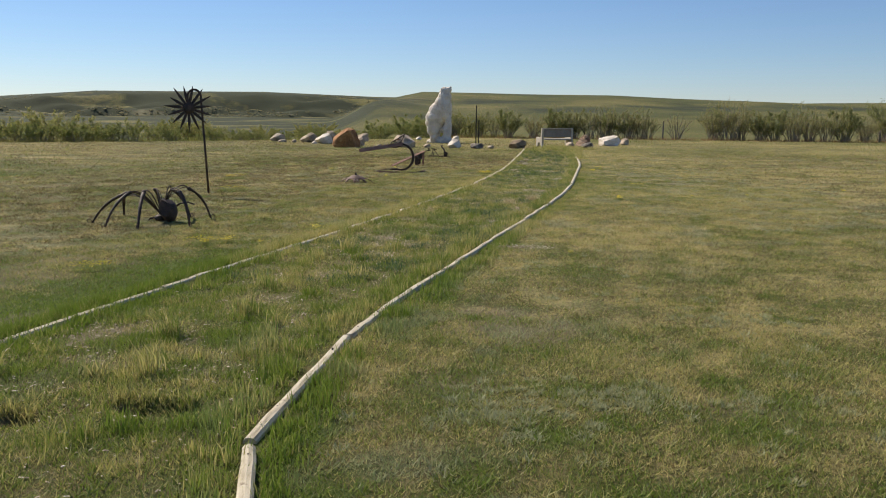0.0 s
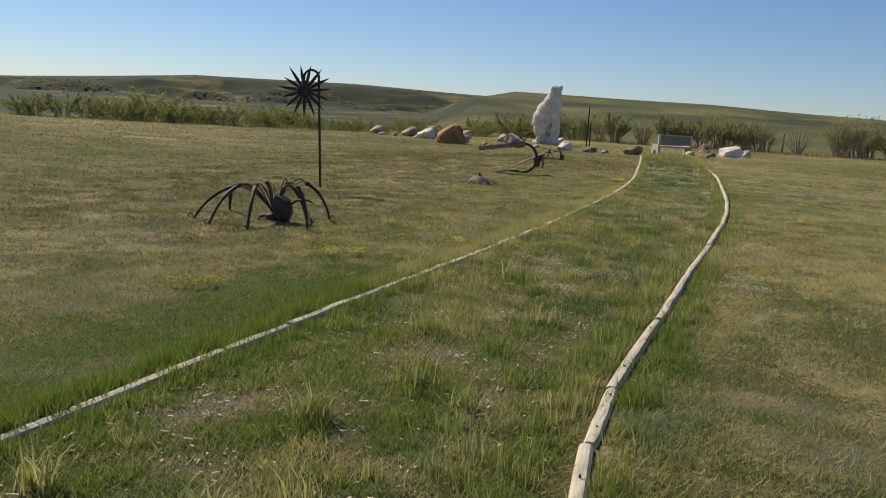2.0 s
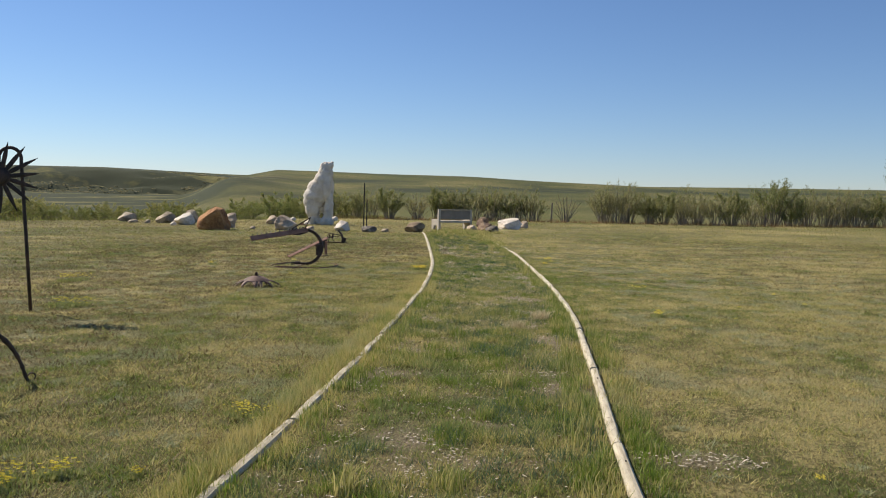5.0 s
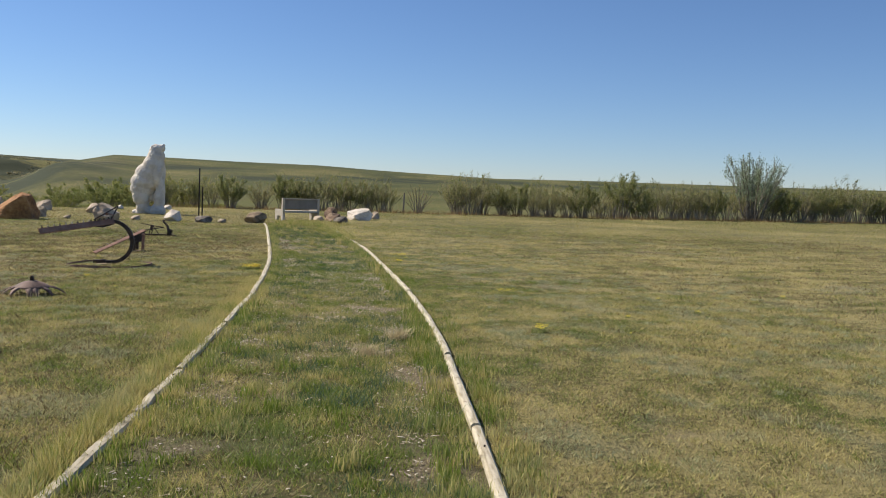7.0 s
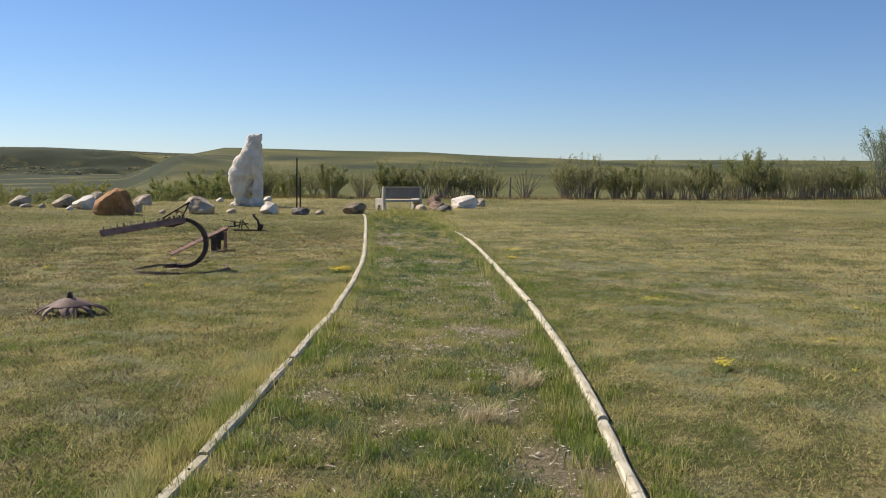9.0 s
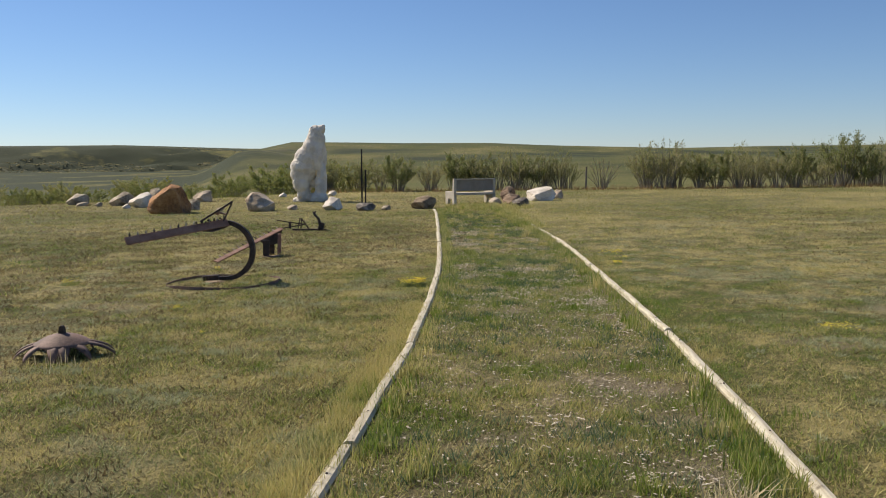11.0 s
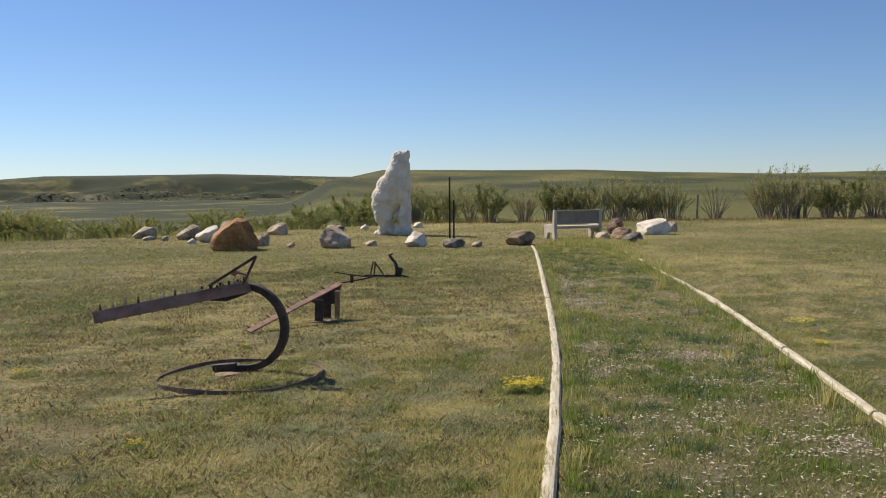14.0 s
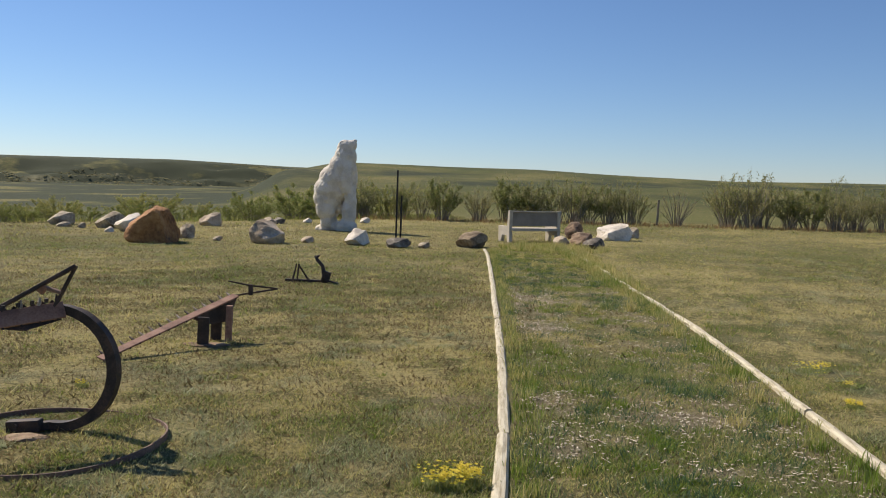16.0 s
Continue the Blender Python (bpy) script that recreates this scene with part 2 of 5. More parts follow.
def tube(bm, pts, radii, sides=8, flat=1.0, up=(0, 0, 1)):
    """Sweeps a round or flattened section along a line of points."""
    pts = [Vector(p) for p in pts]
    if isinstance(radii, (int, float)):
        radii = [radii] * len(pts)
    rings = []
    side = None
    for k, p in enumerate(pts):
        d = (pts[min(k + 1, len(pts) - 1)] - pts[max(k - 1, 0)]).normalized()
        if side is None:
            side = d.cross(Vector(up))
            if side.length < 0.05:
                side = d.cross(Vector((0, 1, 0)))
        else:
            side = side - d * side.dot(d)
        side.normalize()
        other = d.cross(side)
        ring = []
        for j in range(sides):
            a = 2 * math.pi * (j + 0.5) / sides
            ring.append(bm.verts.new(p + side * (math.cos(a) * radii[k]) + other * (math.sin(a) * radii[k] * flat)))
        rings.append(ring)
    for r0, r1 in zip(rings, rings[1:]):
        for j in range(sides):
            bm.faces.new((r0[j], r0[(j + 1) % sides], r1[(j + 1) % sides], r1[j]))
    if len(rings) > 1:
        bm.faces.new(rings[0][::-1])
        bm.faces.new(rings[-1])
    return bm


def box(bm, m, sx, sy, sz, bevel=0.0):
    """A box with its bevelled edges, centred on the pose m."""
    made = bmesh.ops.create_cube(bm, size=1, matrix=m @ Matrix.Diagonal((sx, sy, sz, 1)))
    if bevel:
        edges = {e for v in made["verts"] for e in v.link_edges}
        bmesh.ops.bevel(bm, geom=list(edges), offset=bevel, segments=2, affect="EDGES", profile=0.5)
    return bm


def ball(bm, m, rx, ry, rz, detail=3):
    bmesh.ops.create_icosphere(bm, subdivisions=detail, radius=1, matrix=m @ Matrix.Diagonal((rx, ry, rz, 1)))
    return bm


def arc(centre, u, v, radius, a0, a1, steps=16):
    c, u, v = Vector(centre), Vector(u), Vector(v)
    return [c + u * (radius * math.cos(a0 + (a1 - a0) * k / steps)) + v * (radius * math.sin(a0 + (a1 - a0) * k / steps)) for k in range(steps + 1)]


# ---- the lie of the land ----
def lattice(ix, iy, seed):
    h = (ix * 374761393 + iy * 668265263 + seed * 982451653) & 0xFFFFFFFF
    h = ((h ^ (h >> 13)) * 1274126177) & 0xFFFFFFFF
    return ((h ^ (h >> 16)) & 0xFFFF) / 65535.0


def value_noise(x, y, size, seed=0, octaves=3):
    """Smooth noise between 0 and 1 over arrays of places, its largest swells size metres wide."""
    x, y = np.asarray(x, float), np.asarray(y, float)
    total, weight, amount = 0.0, 0.0, 1.0
    for o in range(octaves):
        u, v = x / size * 2 ** o + 1000.5, y / size * 2 ** o + 1000.5
        iu, iv = np.floor(u).astype(np.int64), np.floor(v).astype(np.int64)
        fu, fv = u - iu, v - iv
        fu, fv = fu * fu * (3 - 2 * fu), fv * fv * (3 - 2 * fv)
        s = seed * 17 + o
        n = (lattice(iu, iv, s) * (1 - fu) + lattice(iu + 1, iv, s) * fu) * (1 - fv) + (lattice(iu, iv + 1, s) * (1 - fu) + lattice(iu + 1, iv + 1, s) * fu) * fv
        total, weight, amount = total + n * amount, weight + amount, amount * 0.55
    return total / weight


def step(a, b, x):
    t = np.clip((x - a) / (b - a), 0, 1)
    return t * t * (3 - 2 * t)


LEFT_Y, LEFT_X = [0.0, 5.5, 7.5, 9.5, 11.5, 13.6, 16, 20, 22.5, 25.3, 29.2, 31.5, 35, 39.5, 41.2], [-4.48, -4.31, -4.24, -4.14, -4.05, -3.98, -3.93, -3.92, -4.0, -4.16, -4.52, -4.75, -5.1, -5.55, -5.8]
RIGHT_Y, RIGHT_X = [1.2, 3.2, 4.2, 5.5, 7.1, 8.5, 11.2, 14.3, 17, 20, 24, 28, 31, 34, 38, 41.5], [-0.9, -1.41, -1.85, -2.05, -2.09, -2.03, -1.94, -1.79, -1.71, -1.74, -1.95, -2.16, -2.42, -2.80, -3.2, -3.7]


def left_of(y):
    return np.interp(y, LEFT_Y, LEFT_X)


def right_of(y):
    return np.interp(y, RIGHT_Y, RIGHT_X)


def plateau_edge(x):
    return np.interp(x, [-200, -60, -40, -34.5, -27, -23, -17.4, -13, 1, 14, 38, 100, 300], [0, 15, 27, 33.5, 39, 43.5, 49, 57.5, 60, 62, 73, 95, 140])


HOLLOWS = [(-2.60, 4.56, 0.22, 0.085), (-3.28, 4.22, 0.16, 0.07)]  # worn pits in the path: middle and half sizes


def in_hollow(x, y):
    return np.any([np.hypot((x - hx) / wide, (y - hy) / deep) < 0.9 for hx, hy, wide, deep in HOLLOWS], axis=0)


def bank(x, y):
    """The gullied bank on the far slope: the way along it, the distance of its foot, and how much a place belongs to it."""
    r = np.hypot(x + 3, y - 8)
    az = np.degrees(np.arctan2(x + 3, y - 8))
    along = np.radians(az) * 450
    foot = 428 + 60 * (value_noise(along, along * 0, 110, 7, 3) - 0.5) + 1.1 * np.clip(-28 - az, 0, 25)
    t = (r - foot) / 100
    return along, foot, step(-0.05, 0.2, t) * step(0.82, 0.45, t)


def height(x, y):
    """The ground's height: a flat lawn, a fall behind it, and the hills beyond."""
    x, y = np.asarray(x, float), np.asarray(y, float)
    r = np.hypot(x + 3, y - 8)
    az = np.degrees(np.arctan2(x + 3, y - 8))
    past = y - plateau_edge(x)
    leftness = step(-8, -30, az) * step(-150, -100, az)
    fall = step(0.5, 45, past) * (1.2 + 3.2 * leftness)
    z = (0.012 * (value_noise(x, y, 1.4, 5) - 0.5) + 0.026 * (value_noise(x, y, 0.55, 6, 1) - 0.5)) * step(60, 30, r) - fall
    front = step(5, 60, past)
    # far ridge: a gentle apron, a gullied bank above it, and the grassy top
    crest = np.interp(az, [-180, -60, -49, -45, -40, -35, -25, -18, -8, 0, 8, 15, 40, 90, 180], [0.3, 0.1, 0.3, 0.46, 0.80, 1.18, 1.27, 1.06, 0.9, 0.85, 0.84, 0.92, 0.85, 0.5, 0.4])
    top = 1.5 + 640 * np.tan(np.radians(crest))
    smooth_far = (top + fall) * step(330, 640, r)
    along, foot, up = bank(x, y)
    apron = (fall - 0.9) * np.clip((r - 110) / (foot - 110), 0, 1) ** 1.3
    lift = np.clip((r - foot) / 80, 0, 1)
    ledges = value_noise(along * 0.45, r * 1.5, 27, 13, 4) - 0.5
    clefts = np.abs(value_noise(along + 0.5 * r, r * 0.5, 34, 9, 4) - 0.5) * 2
    rugged = apron + (top + 0.9) * (0.80 * step(0, 1, lift) + 0.20 * step(foot + 60, 640, r)) + up * (13.0 * ledges + 8.0 * (clefts - 0.4))
    left_far = step(-13, -21, az)
    far = smooth_far * (1 - left_far) + rugged * left_far + step(640, 3000, r) * 4
    # nearer hill
    crest_b = np.interp(az, [-30, -21, -18, -14.5, -8, -2, 3, 9, 16, 30, 60, 120], [-2, -0.8, 0.7, 1.38, 1.30, 1.24, 1.06, 0.86, 0.6, 0.3, 0.1, -2])
    top_b = 1.5 + 380 * np.tan(np.radians(crest_b))
    near = (top_b + fall) * step(110, 380, r + (value_noise(x, y, 60, 3, 3) - 0.5) * 30)
    near = np.maximum(near, 0)
    knoll = 3.6 * np.exp(-(((az + 17.2) / 2.4) ** 2 + ((r - 230) / 45) ** 2))
    for hx, hy, wide, deep in HOLLOWS:
        z = z - 0.13 * np.exp(-(((x - hx) / (wide * 1.2)) ** 2 + ((y - hy) / (deep * 1.3)) ** 2) ** 2)
    rolls = (value_noise(x, y, 45, 11, 4) - 0.5) * 2.2 * step(70, 200, r)
    rolls = rolls * (0.25 + 0.75 * step(330, 200, r)) * (1 - 0.65 * step(-13, -21, az))
    return z + front * (np.maximum(far, near) + knoll + rolls * 0.8)


def tone_at(x, y):
    """How green (1) or dry (0) the turf is; around the hoop shade is put in as a greener tone."""
    x, y = np.asarray(x, float), np.asarray(y, float)
    g = 0.40 + 0.75 * (value_noise(x, y, 5.0, 21, 4) - 0.5) + 0.58 * (value_noise(x, y, 1.1, 22, 3) - 0.5) + 1.15 * (value_noise(x, y, 0.3, 23, 2) - 0.5) * step(45, 25, y)
    lx, rx = left_of(y), right_of(y)
    inside = step(lx - 0.1, lx + 0.1, x) * step(rx + 0.1, rx - 0.1, x) * step(44, 40, y)
    g = g + (0.09 + 0.18 * step(6, 14, y)) * inside + 0.04 * step(lx + 0.5, lx - 2, x) * step(60, 45, y)
    beside = np.exp(-(((x - rx - 0.16) / 0.17) ** 2)) * step(18.5, 13, y) * step(2, 4, y)
    g = g + 0.55 * beside * step(0.3, 0.6, value_noise(x, y, 1.3, 33))
    g = g + 1.1 * np.exp(-(((x - lx + 0.35) / 0.55) ** 2)) * step(10.5, 8, y) + 0.35 * np.exp(-(((x - lx + 1.2) / 1.0) ** 2)) * step(9, 7, y)
    g = g - 0.04 * step(rx + 1, rx + 5, x) * step(12, 22, y) * step(75, 60, y) + 0.12 * step(rx, rx + 1.5, x) * step(15, 9, y) + 0.14 * step(rx, rx + 1, x) * step(9, 5.5, y) + 0.10 * inside * step(9, 6, y)
    g = g - 0.16 * np.exp(-((x + 5.0) / 1.3) ** 2 - ((y - 19.2) / 2.2) ** 2)
    g = g + 0.7 * np.exp(-((x + 7.55) / 0.22) ** 2 - ((y - 11.95) / 0.2) ** 2)
    # darker turf around the iron hoop, painting the hoop's shade into the grass
    g = g + 0.16 * np.exp(-((x + 6.6) / 1.2) ** 2 - ((y - 23.3) / 1.1) ** 2)
    return np.clip(g, 0, 1.35)


def sage_at(x, y):
    x, y = np.asarray(x, float), np.asarray(y, float)
    near = step(0.54, 0.68, value_noise(x, y, 0.4, 41, 3)) * step(0.36, 0.56, value_noise(x, y, 4, 43))
    outside = np.clip(step(left_of(y), left_of(y) - 0.5, x) + step(right_of(y), right_of(y) + 0.5, x), 0, 1)
    near = near * (1 - step(10.5, 8, y) * step(-3.9, -4.3, x) * step(-5.3, -4.9, x))
    return np.clip(near * step(60, 30, y) * (0.35 + 0.65 * outside), 0, 1)


BARE = [(-2.08, 14.9, 0.26, 0.38, 1.0), (-2.15, 12.6, 0.24, 0.3, 1.0), (-3.27, 11.1, 0.2, 0.22, 0.8), (-1.50, 10.85, 0.34, 0.14, 0.9), (-6.68, 11.3, 0.22, 0.16, 0.8), (-5.79, 11.7, 0.14, 0.12, 0.6), (-13.3, 32.4, 0.35, 0.3, 0.8), (-3.88, 4.6, 0.14, 0.2, 1.0), (-3.5, 5.2, 0.2, 0.14, 0.6), (-2.02, 21.2, 0.18, 0.45, 0.6), (-2.35, 18.8, 0.28, 0.3, 0.7), (-2.95, 25.1, 0.5, 0.4, 0.35),
        (-0.45, 20.2, 0.45, 0.25, 0.6), (-3.0, 8.6, 0.25, 0.2, 0.6), (-2.6, 6.6, 0.2, 0.25, 0.6), (-3.7, 13.0, 0.16, 0.25, 0.7), (-3.9, 6.0, 0.2, 0.35, 0.3), (-3.2, 21.5, 0.35, 0.4, 0.3)]


LITTER = [(-3.85, 25.4, 0.25, 0.22), (-3.3, 25.45, 0.38, 0.18), (-2.8, 25.1, 0.3, 0.22), (-4.0, 28.8, 0.3, 0.4), (-4.2, 31.5, 0.3, 0.5), (-2.12, 25.8, 0.16, 0.35), (-2.24, 24.4, 0.2, 0.5), (-3.68, 24.3, 0.22, 0.35),
          (-3.3, 22.6, 0.35, 0.3), (-2.35, 22.2, 0.3, 0.4), (-2.25, 17.3, 0.26, 0.45), (-2.8, 17.85, 0.2, 0.18), (-3.4, 16.3, 0.22, 0.2), (-2.15, 13.8, 0.2, 0.5), (-3.2, 10.7, 0.3, 0.4), (-2.7, 9.8, 0.3, 0.3), (-2.02, 20.6, 0.2, 0.9), (-2.08, 22.9, 0.18, 0.6), (-3.5, 4.6, 0.22, 0.16), (-3.4, 4.2, 0.15, 0.12)]


def litter_at(x, y):
    """Where wood chips lie thick on the path."""
    x, y = np.asarray(x, float), np.asarray(y, float)
    edge = 0.3 + 1.7 * value_noise(x, y, 0.3, 58, 3)
    much = 0.0
    for px, py, wide, long in LITTER:
        much = np.maximum(much, step(1.5, 0.3, np.hypot((x - px) / wide, (y - py) / long) / edge))
    return much


def bare_at(x, y):
    x, y = np.asarray(x, float), np.asarray(y, float)
    lx, rx = left_of(y), right_of(y)
    inside = step(lx, lx + 0.25, x) * step(rx, rx - 0.15, x) * step(38, 33, y)
    edge = 0.75 + 0.7 * value_noise(x, y, 0.3, 54, 3)
    spots = 0.0
    for px, py, rx_, ry_, much in BARE:
        spots = np.maximum(spots, much * step(1.25, 0.6, np.hypot((x - px) / rx_, (y - py) / ry_) / edge))
    b = inside * (0.12 * step(0.52, 0.36, value_noise(x, y, 0.24, 72, 2)) + 0.7 * step(0.63, 0.76, value_noise(x, y, 0.3, 51, 4)) + 0.4 * step(13, 18, y) * step(0.47, 0.62, value_noise(x, y, 0.3, 57, 3))) + spots + 0.38 * litter_at(x, y)
    return np.clip(b + 0.5 * step(0.72, 0.8, value_noise(x, y, 1.6, 53, 3)) * step(50, 40, y), 0, 1)


def graded(lo, hi, pitch, far, ratio, held=0.0, back=0.0, ratio_back=1.08):
    """Places along one axis, close between lo and hi and wider outwards, held to a few metres as far as the two limits."""
    def outward(limit, grow):
        out, d, p = [], pitch, 0.0
        while p < far:
            d = d * grow if p > limit else min(d * grow, 3.9)
            p += d
            out.append(p)
        return np.array(out)
    return np.concatenate([lo - outward(back, ratio_back)[::-1], np.arange(lo, hi + pitch / 2, pitch), hi + outward(held, ratio)])


def build_ground():
    xs, ys = graded(-5.5, 0.5, 0.14, 4200, 1.09, 0, 390, 1.07), graded(3, 27, 0.17, 4200, 1.055, 510, 0, 1.14)
    gx, gy = np.meshgrid(xs, ys)
    gz = height(gx, gy)
    nx, ny = len(xs), len(ys)
    idx = np.arange(nx * ny).reshape(ny, nx)
    quads = np.stack([idx[:-1, :-1], idx[:-1, 1:], idx[1:, 1:], idx[1:, :-1]], -1).reshape(-1, 4)
    me = bpy.data.meshes.new("ground")
    fill_mesh(me, np.stack([gx, gy, gz], -1).reshape(-1, 3), quads)
    x, y = gx.ravel(), gy.ravel()
    r = np.hypot(x + 3, y - 8)
    az = np.degrees(np.arctan2(x + 3, y - 8))
    t = tone_at(x, y)
    t = t + (0.64 - t) * step(40, 110, r)
    keep(me, "tone", t)
    along, foot, up = bank(x, y)
    left_far = step(-14, -20, az)
    low = step(0, 6, r - foot) * step(34, 22, r - foot)
    outcrop = low * step(0.5, 0.6, value_noise(along, r * 2.5, 45, 91, 4)) * left_far
    keep(me, "sage", sage_at(x, y) + 2.2 * outcrop)
    eroded = np.exp(-(((az + 15.5) / 1.6) ** 2 + ((r - 255) / 40) ** 2)) * step(0.35, 0.6, value_noise(x, y, 14, 97, 4))
    keep(me, "bare", np.clip(bare_at(x, y) + 0.55 * eroded + 0.25 * low * left_far, 0, 1))
    patch = step(0.50, 0.60, value_noise(along * 0.6, r * 1.1, 48, 95, 4))
    cover = step(-5, 15, r - foot) * step(115, 80, r - foot)
    scrub = left_far * ((1.7 + 0.9 * step(-38, -43, az)) * step(80, 250, r) + (0.7 + 2.3 * patch) * cover * (1 - outcrop) + 0.3 * step(150, 300, r) * patch) + (0.75 + 0.6 * step(0.5, 0.62, value_noise(x * 0.35, y * 2.2, 30, 96, 4)) * step(0.4, 0.9, 1 - left_far)) * step(90, 220, r)
    keep(me, "scrub", scrub)
    me.shade_smooth()
    me.materials.append(ground_mat)
    return tagged(new("ground", me), "dry olive prairie lawn running out to low grassy hills", "ground", kind="structure")


def fill_mesh(me, verts, faces):
    """Fills a mesh from arrays of places and of faces of one size."""
    verts, faces = np.asarray(verts, np.float32), np.asarray(faces, np.int32)
    k = faces.shape[1]
    me.vertices.add(len(verts))
    me.vertices.foreach_set("co", verts.ravel())
    me.loops.add(faces.size)
    me.loops.foreach_set("vertex_index", faces.ravel())
    me.polygons.add(len(faces))
    me.polygons.foreach_set("loop_start", np.arange(0, faces.size, k, dtype=np.int32))
    me.update(calc_edges=True)


def keep(me, name, values):
    a = me.attributes.new(name, "FLOAT", "POINT")
    a.data.foreach_set("value", np.asarray(values, np.float32))


ground = build_ground()


# ---- grass ----
rng = np.random.default_rng(7)


def blades(name, x, y, tall, wide, tone, sage, mat, label, bent=True, lean=0.5, way=None):
    """Grass blades, each a bent tapering strip, as one piece of stuff."""
    n = len(x)
    z = height(x, y) - 0.005
    a = rng.uniform(0, 2 * math.pi, n)
    ca, sa = np.cos(a), np.sin(a)
    la = rng.uniform(0, 2 * math.pi, n) if way is None else way
    lx, ly = np.cos(la), np.sin(la)
    ln = lean * tall * rng.uniform(0.15, 1.0, n)
    base = np.stack([x, y, z], -1)
    side = np.stack([ca * wide / 2, sa * wide / 2, np.zeros(n)], -1)
    tip = base + np.stack([lx * ln, ly * ln, tall], -1)
    if bent:
        mid = base + np.stack([lx * ln * 0.32, ly * ln * 0.32, tall * 0.6], -1)
        v = np.stack([base - side, base + side, mid - side * 0.75, mid + side * 0.75, tip], 1)
        k = np.arange(n)[:, None] * 5
        f = np.concatenate([k + [0, 1, 3], k + [0, 3, 2], k + [2, 3, 4]])
        rep = 5
    else:
        v = np.stack([base - side, base + side, tip], 1)
        k = np.arange(n)[:, None] * 3
        f = k + [0, 1, 2]
        rep = 3
    me = bpy.data.meshes.new(name)
    fill_mesh(me, v.reshape(-1, 3), f)
    keep(me, "tone", np.repeat(np.clip(tone, 0, 1), rep))
    keep(me, "sage", np.repeat(np.clip(sage, 0, 1), rep))
    me.materials.append(mat)
    return tagged(new(name, me), label, "grass", kind="stuff")


def inside_path(x, y, margin=0.0):
    return ~in_hollow(x, y) & (x > left_of(y) + 0.06 + margin) & (x < right_of(y) - 0.06 - margin) & (y < 42.5)


def on_timber(x, y):
    return ((np.abs(x - left_of(y)) < 0.055) & (y < 41)) | ((np.abs(x - right_of(y)) < 0.055) & (y < 34))


def scatter(n, x0, x1, y0, y1):
    return rng.uniform(x0, x1, n), rng.uniform(y0, y1, n)


def lawn(name, n, x0, x1, y0, y1, tall, wide, skip=None, vary=0.42, label="short dry prairie grass with green patches"):
    x, y = scatter(n, x0, x1, y0, y1)
    ok = ~on_timber(x, y) & ~inside_path(x, y) & (y < plateau_edge(x) + 6)
    if skip:
        ok &= ~((x > skip[0]) & (x < skip[1]) & (y > skip[2]) & (y < skip[3]))
    ok &= rng.random(n) < 0.3 + 1.2 * (value_noise(x, y, 0.22, 64, 3) - 0.25) - 0.5 * bare_at(x, y)
    x, y = x[ok], y[ok]
    m = len(x)
    clump = value_noise(x, y, 0.22, 64, 3) - 0.5
    t = tone_at(x, y) + rng.normal(-0.05, vary, m) + 0.8 * clump
    s = sage_at(x, y)
    h = tall * (1 + 0.6 * step(8, 5.5, y) * step(-1.5, -0.8, x)) * rng.uniform(0.45, 1.3, m) * (0.4 + 1.2 * value_noise(x, y, 0.35, 62, 2)) * (1 + 1.7 * clump) * (1 - 0.4 * s)
    return blades(name, x, y, h, wide * rng.uniform(0.7, 1.3, m), t, s, grass_mat, label, False, 1.4)


near_box = (-8.5, 2.5, 1.0, 28.0)
lawn("near_grass", 330000, *near_box, 0.025, 0.006)
lawn("middle_grass", 330000, -17, 12, 3, 46, 0.042, 0.011, near_box, 0.36)
lawn("far_grass", 280000, -34, 44, 8, 76, 0.042, 0.034, (-17, 12, 3, 46), 0.14)


def sward(name, n, x0, x1, y0, y1, label, mat=grass_mat, patch=0.0, fade=0.0, size=1.0):
    """The close short turf that covers the soil beside and on the path."""
    x, y = scatter(n, x0, x1, y0, y1)
    ok = ~on_timber(x, y) & (rng.random(n) < 1.0 - 0.8 * bare_at(x, y)) & (value_noise(x, y, 0.45, 69, 3) >= patch) & ~in_hollow(x, y)
    if fade:
        ok &= rng.random(n) < step(x0, x0 + fade, x) * step(y1, y1 - fade, y) * step(y0, y0 + fade, y)
    x, y = x[ok], y[ok]
    m = len(x)
    clump = value_noise(x, y, 0.15, 67, 3) - 0.5
    t = tone_at(x, y) + rng.normal(-0.02, 0.36, m) + 0.9 * clump
    s = np.clip(0.5 * sage_at(x, y) + 0.5 * (rng.random(m) < 0.12), 0, 1)
    h = 0.030 * rng.uniform(0.4, 1.4, m) * (1 + 1.2 * clump)
    return blades(name, x, y, h, size * rng.uniform(0.005, 0.009, m), t, s, mat, label, False, 1.6)


sward("path_turf", 190000, -4.6, -1.6, 3.2, 27, "close short turf over the path")
sward("right_turf", 145000, -1.9, 3.4, 3.4, 21, "close short turf beside the path")
sward("start_turf", 90000, -4.4, 1.6, 3.0, 7.2, "close short turf where the walk begins")
sward("left_turf", 120000, -6.6, -4.1, 5.0, 25, "close short turf beside the path")


sward("left_thatch", 280000, -15, -4.1, 6, 36, "dead brown thatch in the lawn", thatch_mat, 0.36, 5.0, 1.35)
sward("far_thatch", 150000, -36, -3, 7, 54, "dead brown thatch in the lawn", thatch_mat, 0.33, 8.0, 3.2)
sward("right_thatch", 70000, -2.6, 4.5, 3, 18, "dead brown thatch in the lawn", thatch_mat, 0.42, 1.5)
sward("far_right_thatch", 110000, -2.6, 16, 11, 44, "dead brown thatch in the lawn", thatch_mat, 0.4, 7.0, 2.4)
sward("path_thatch", 40000, -4.6, -1.6, 3.5, 27, "dead brown thatch on the path", thatch_mat, 0.5)


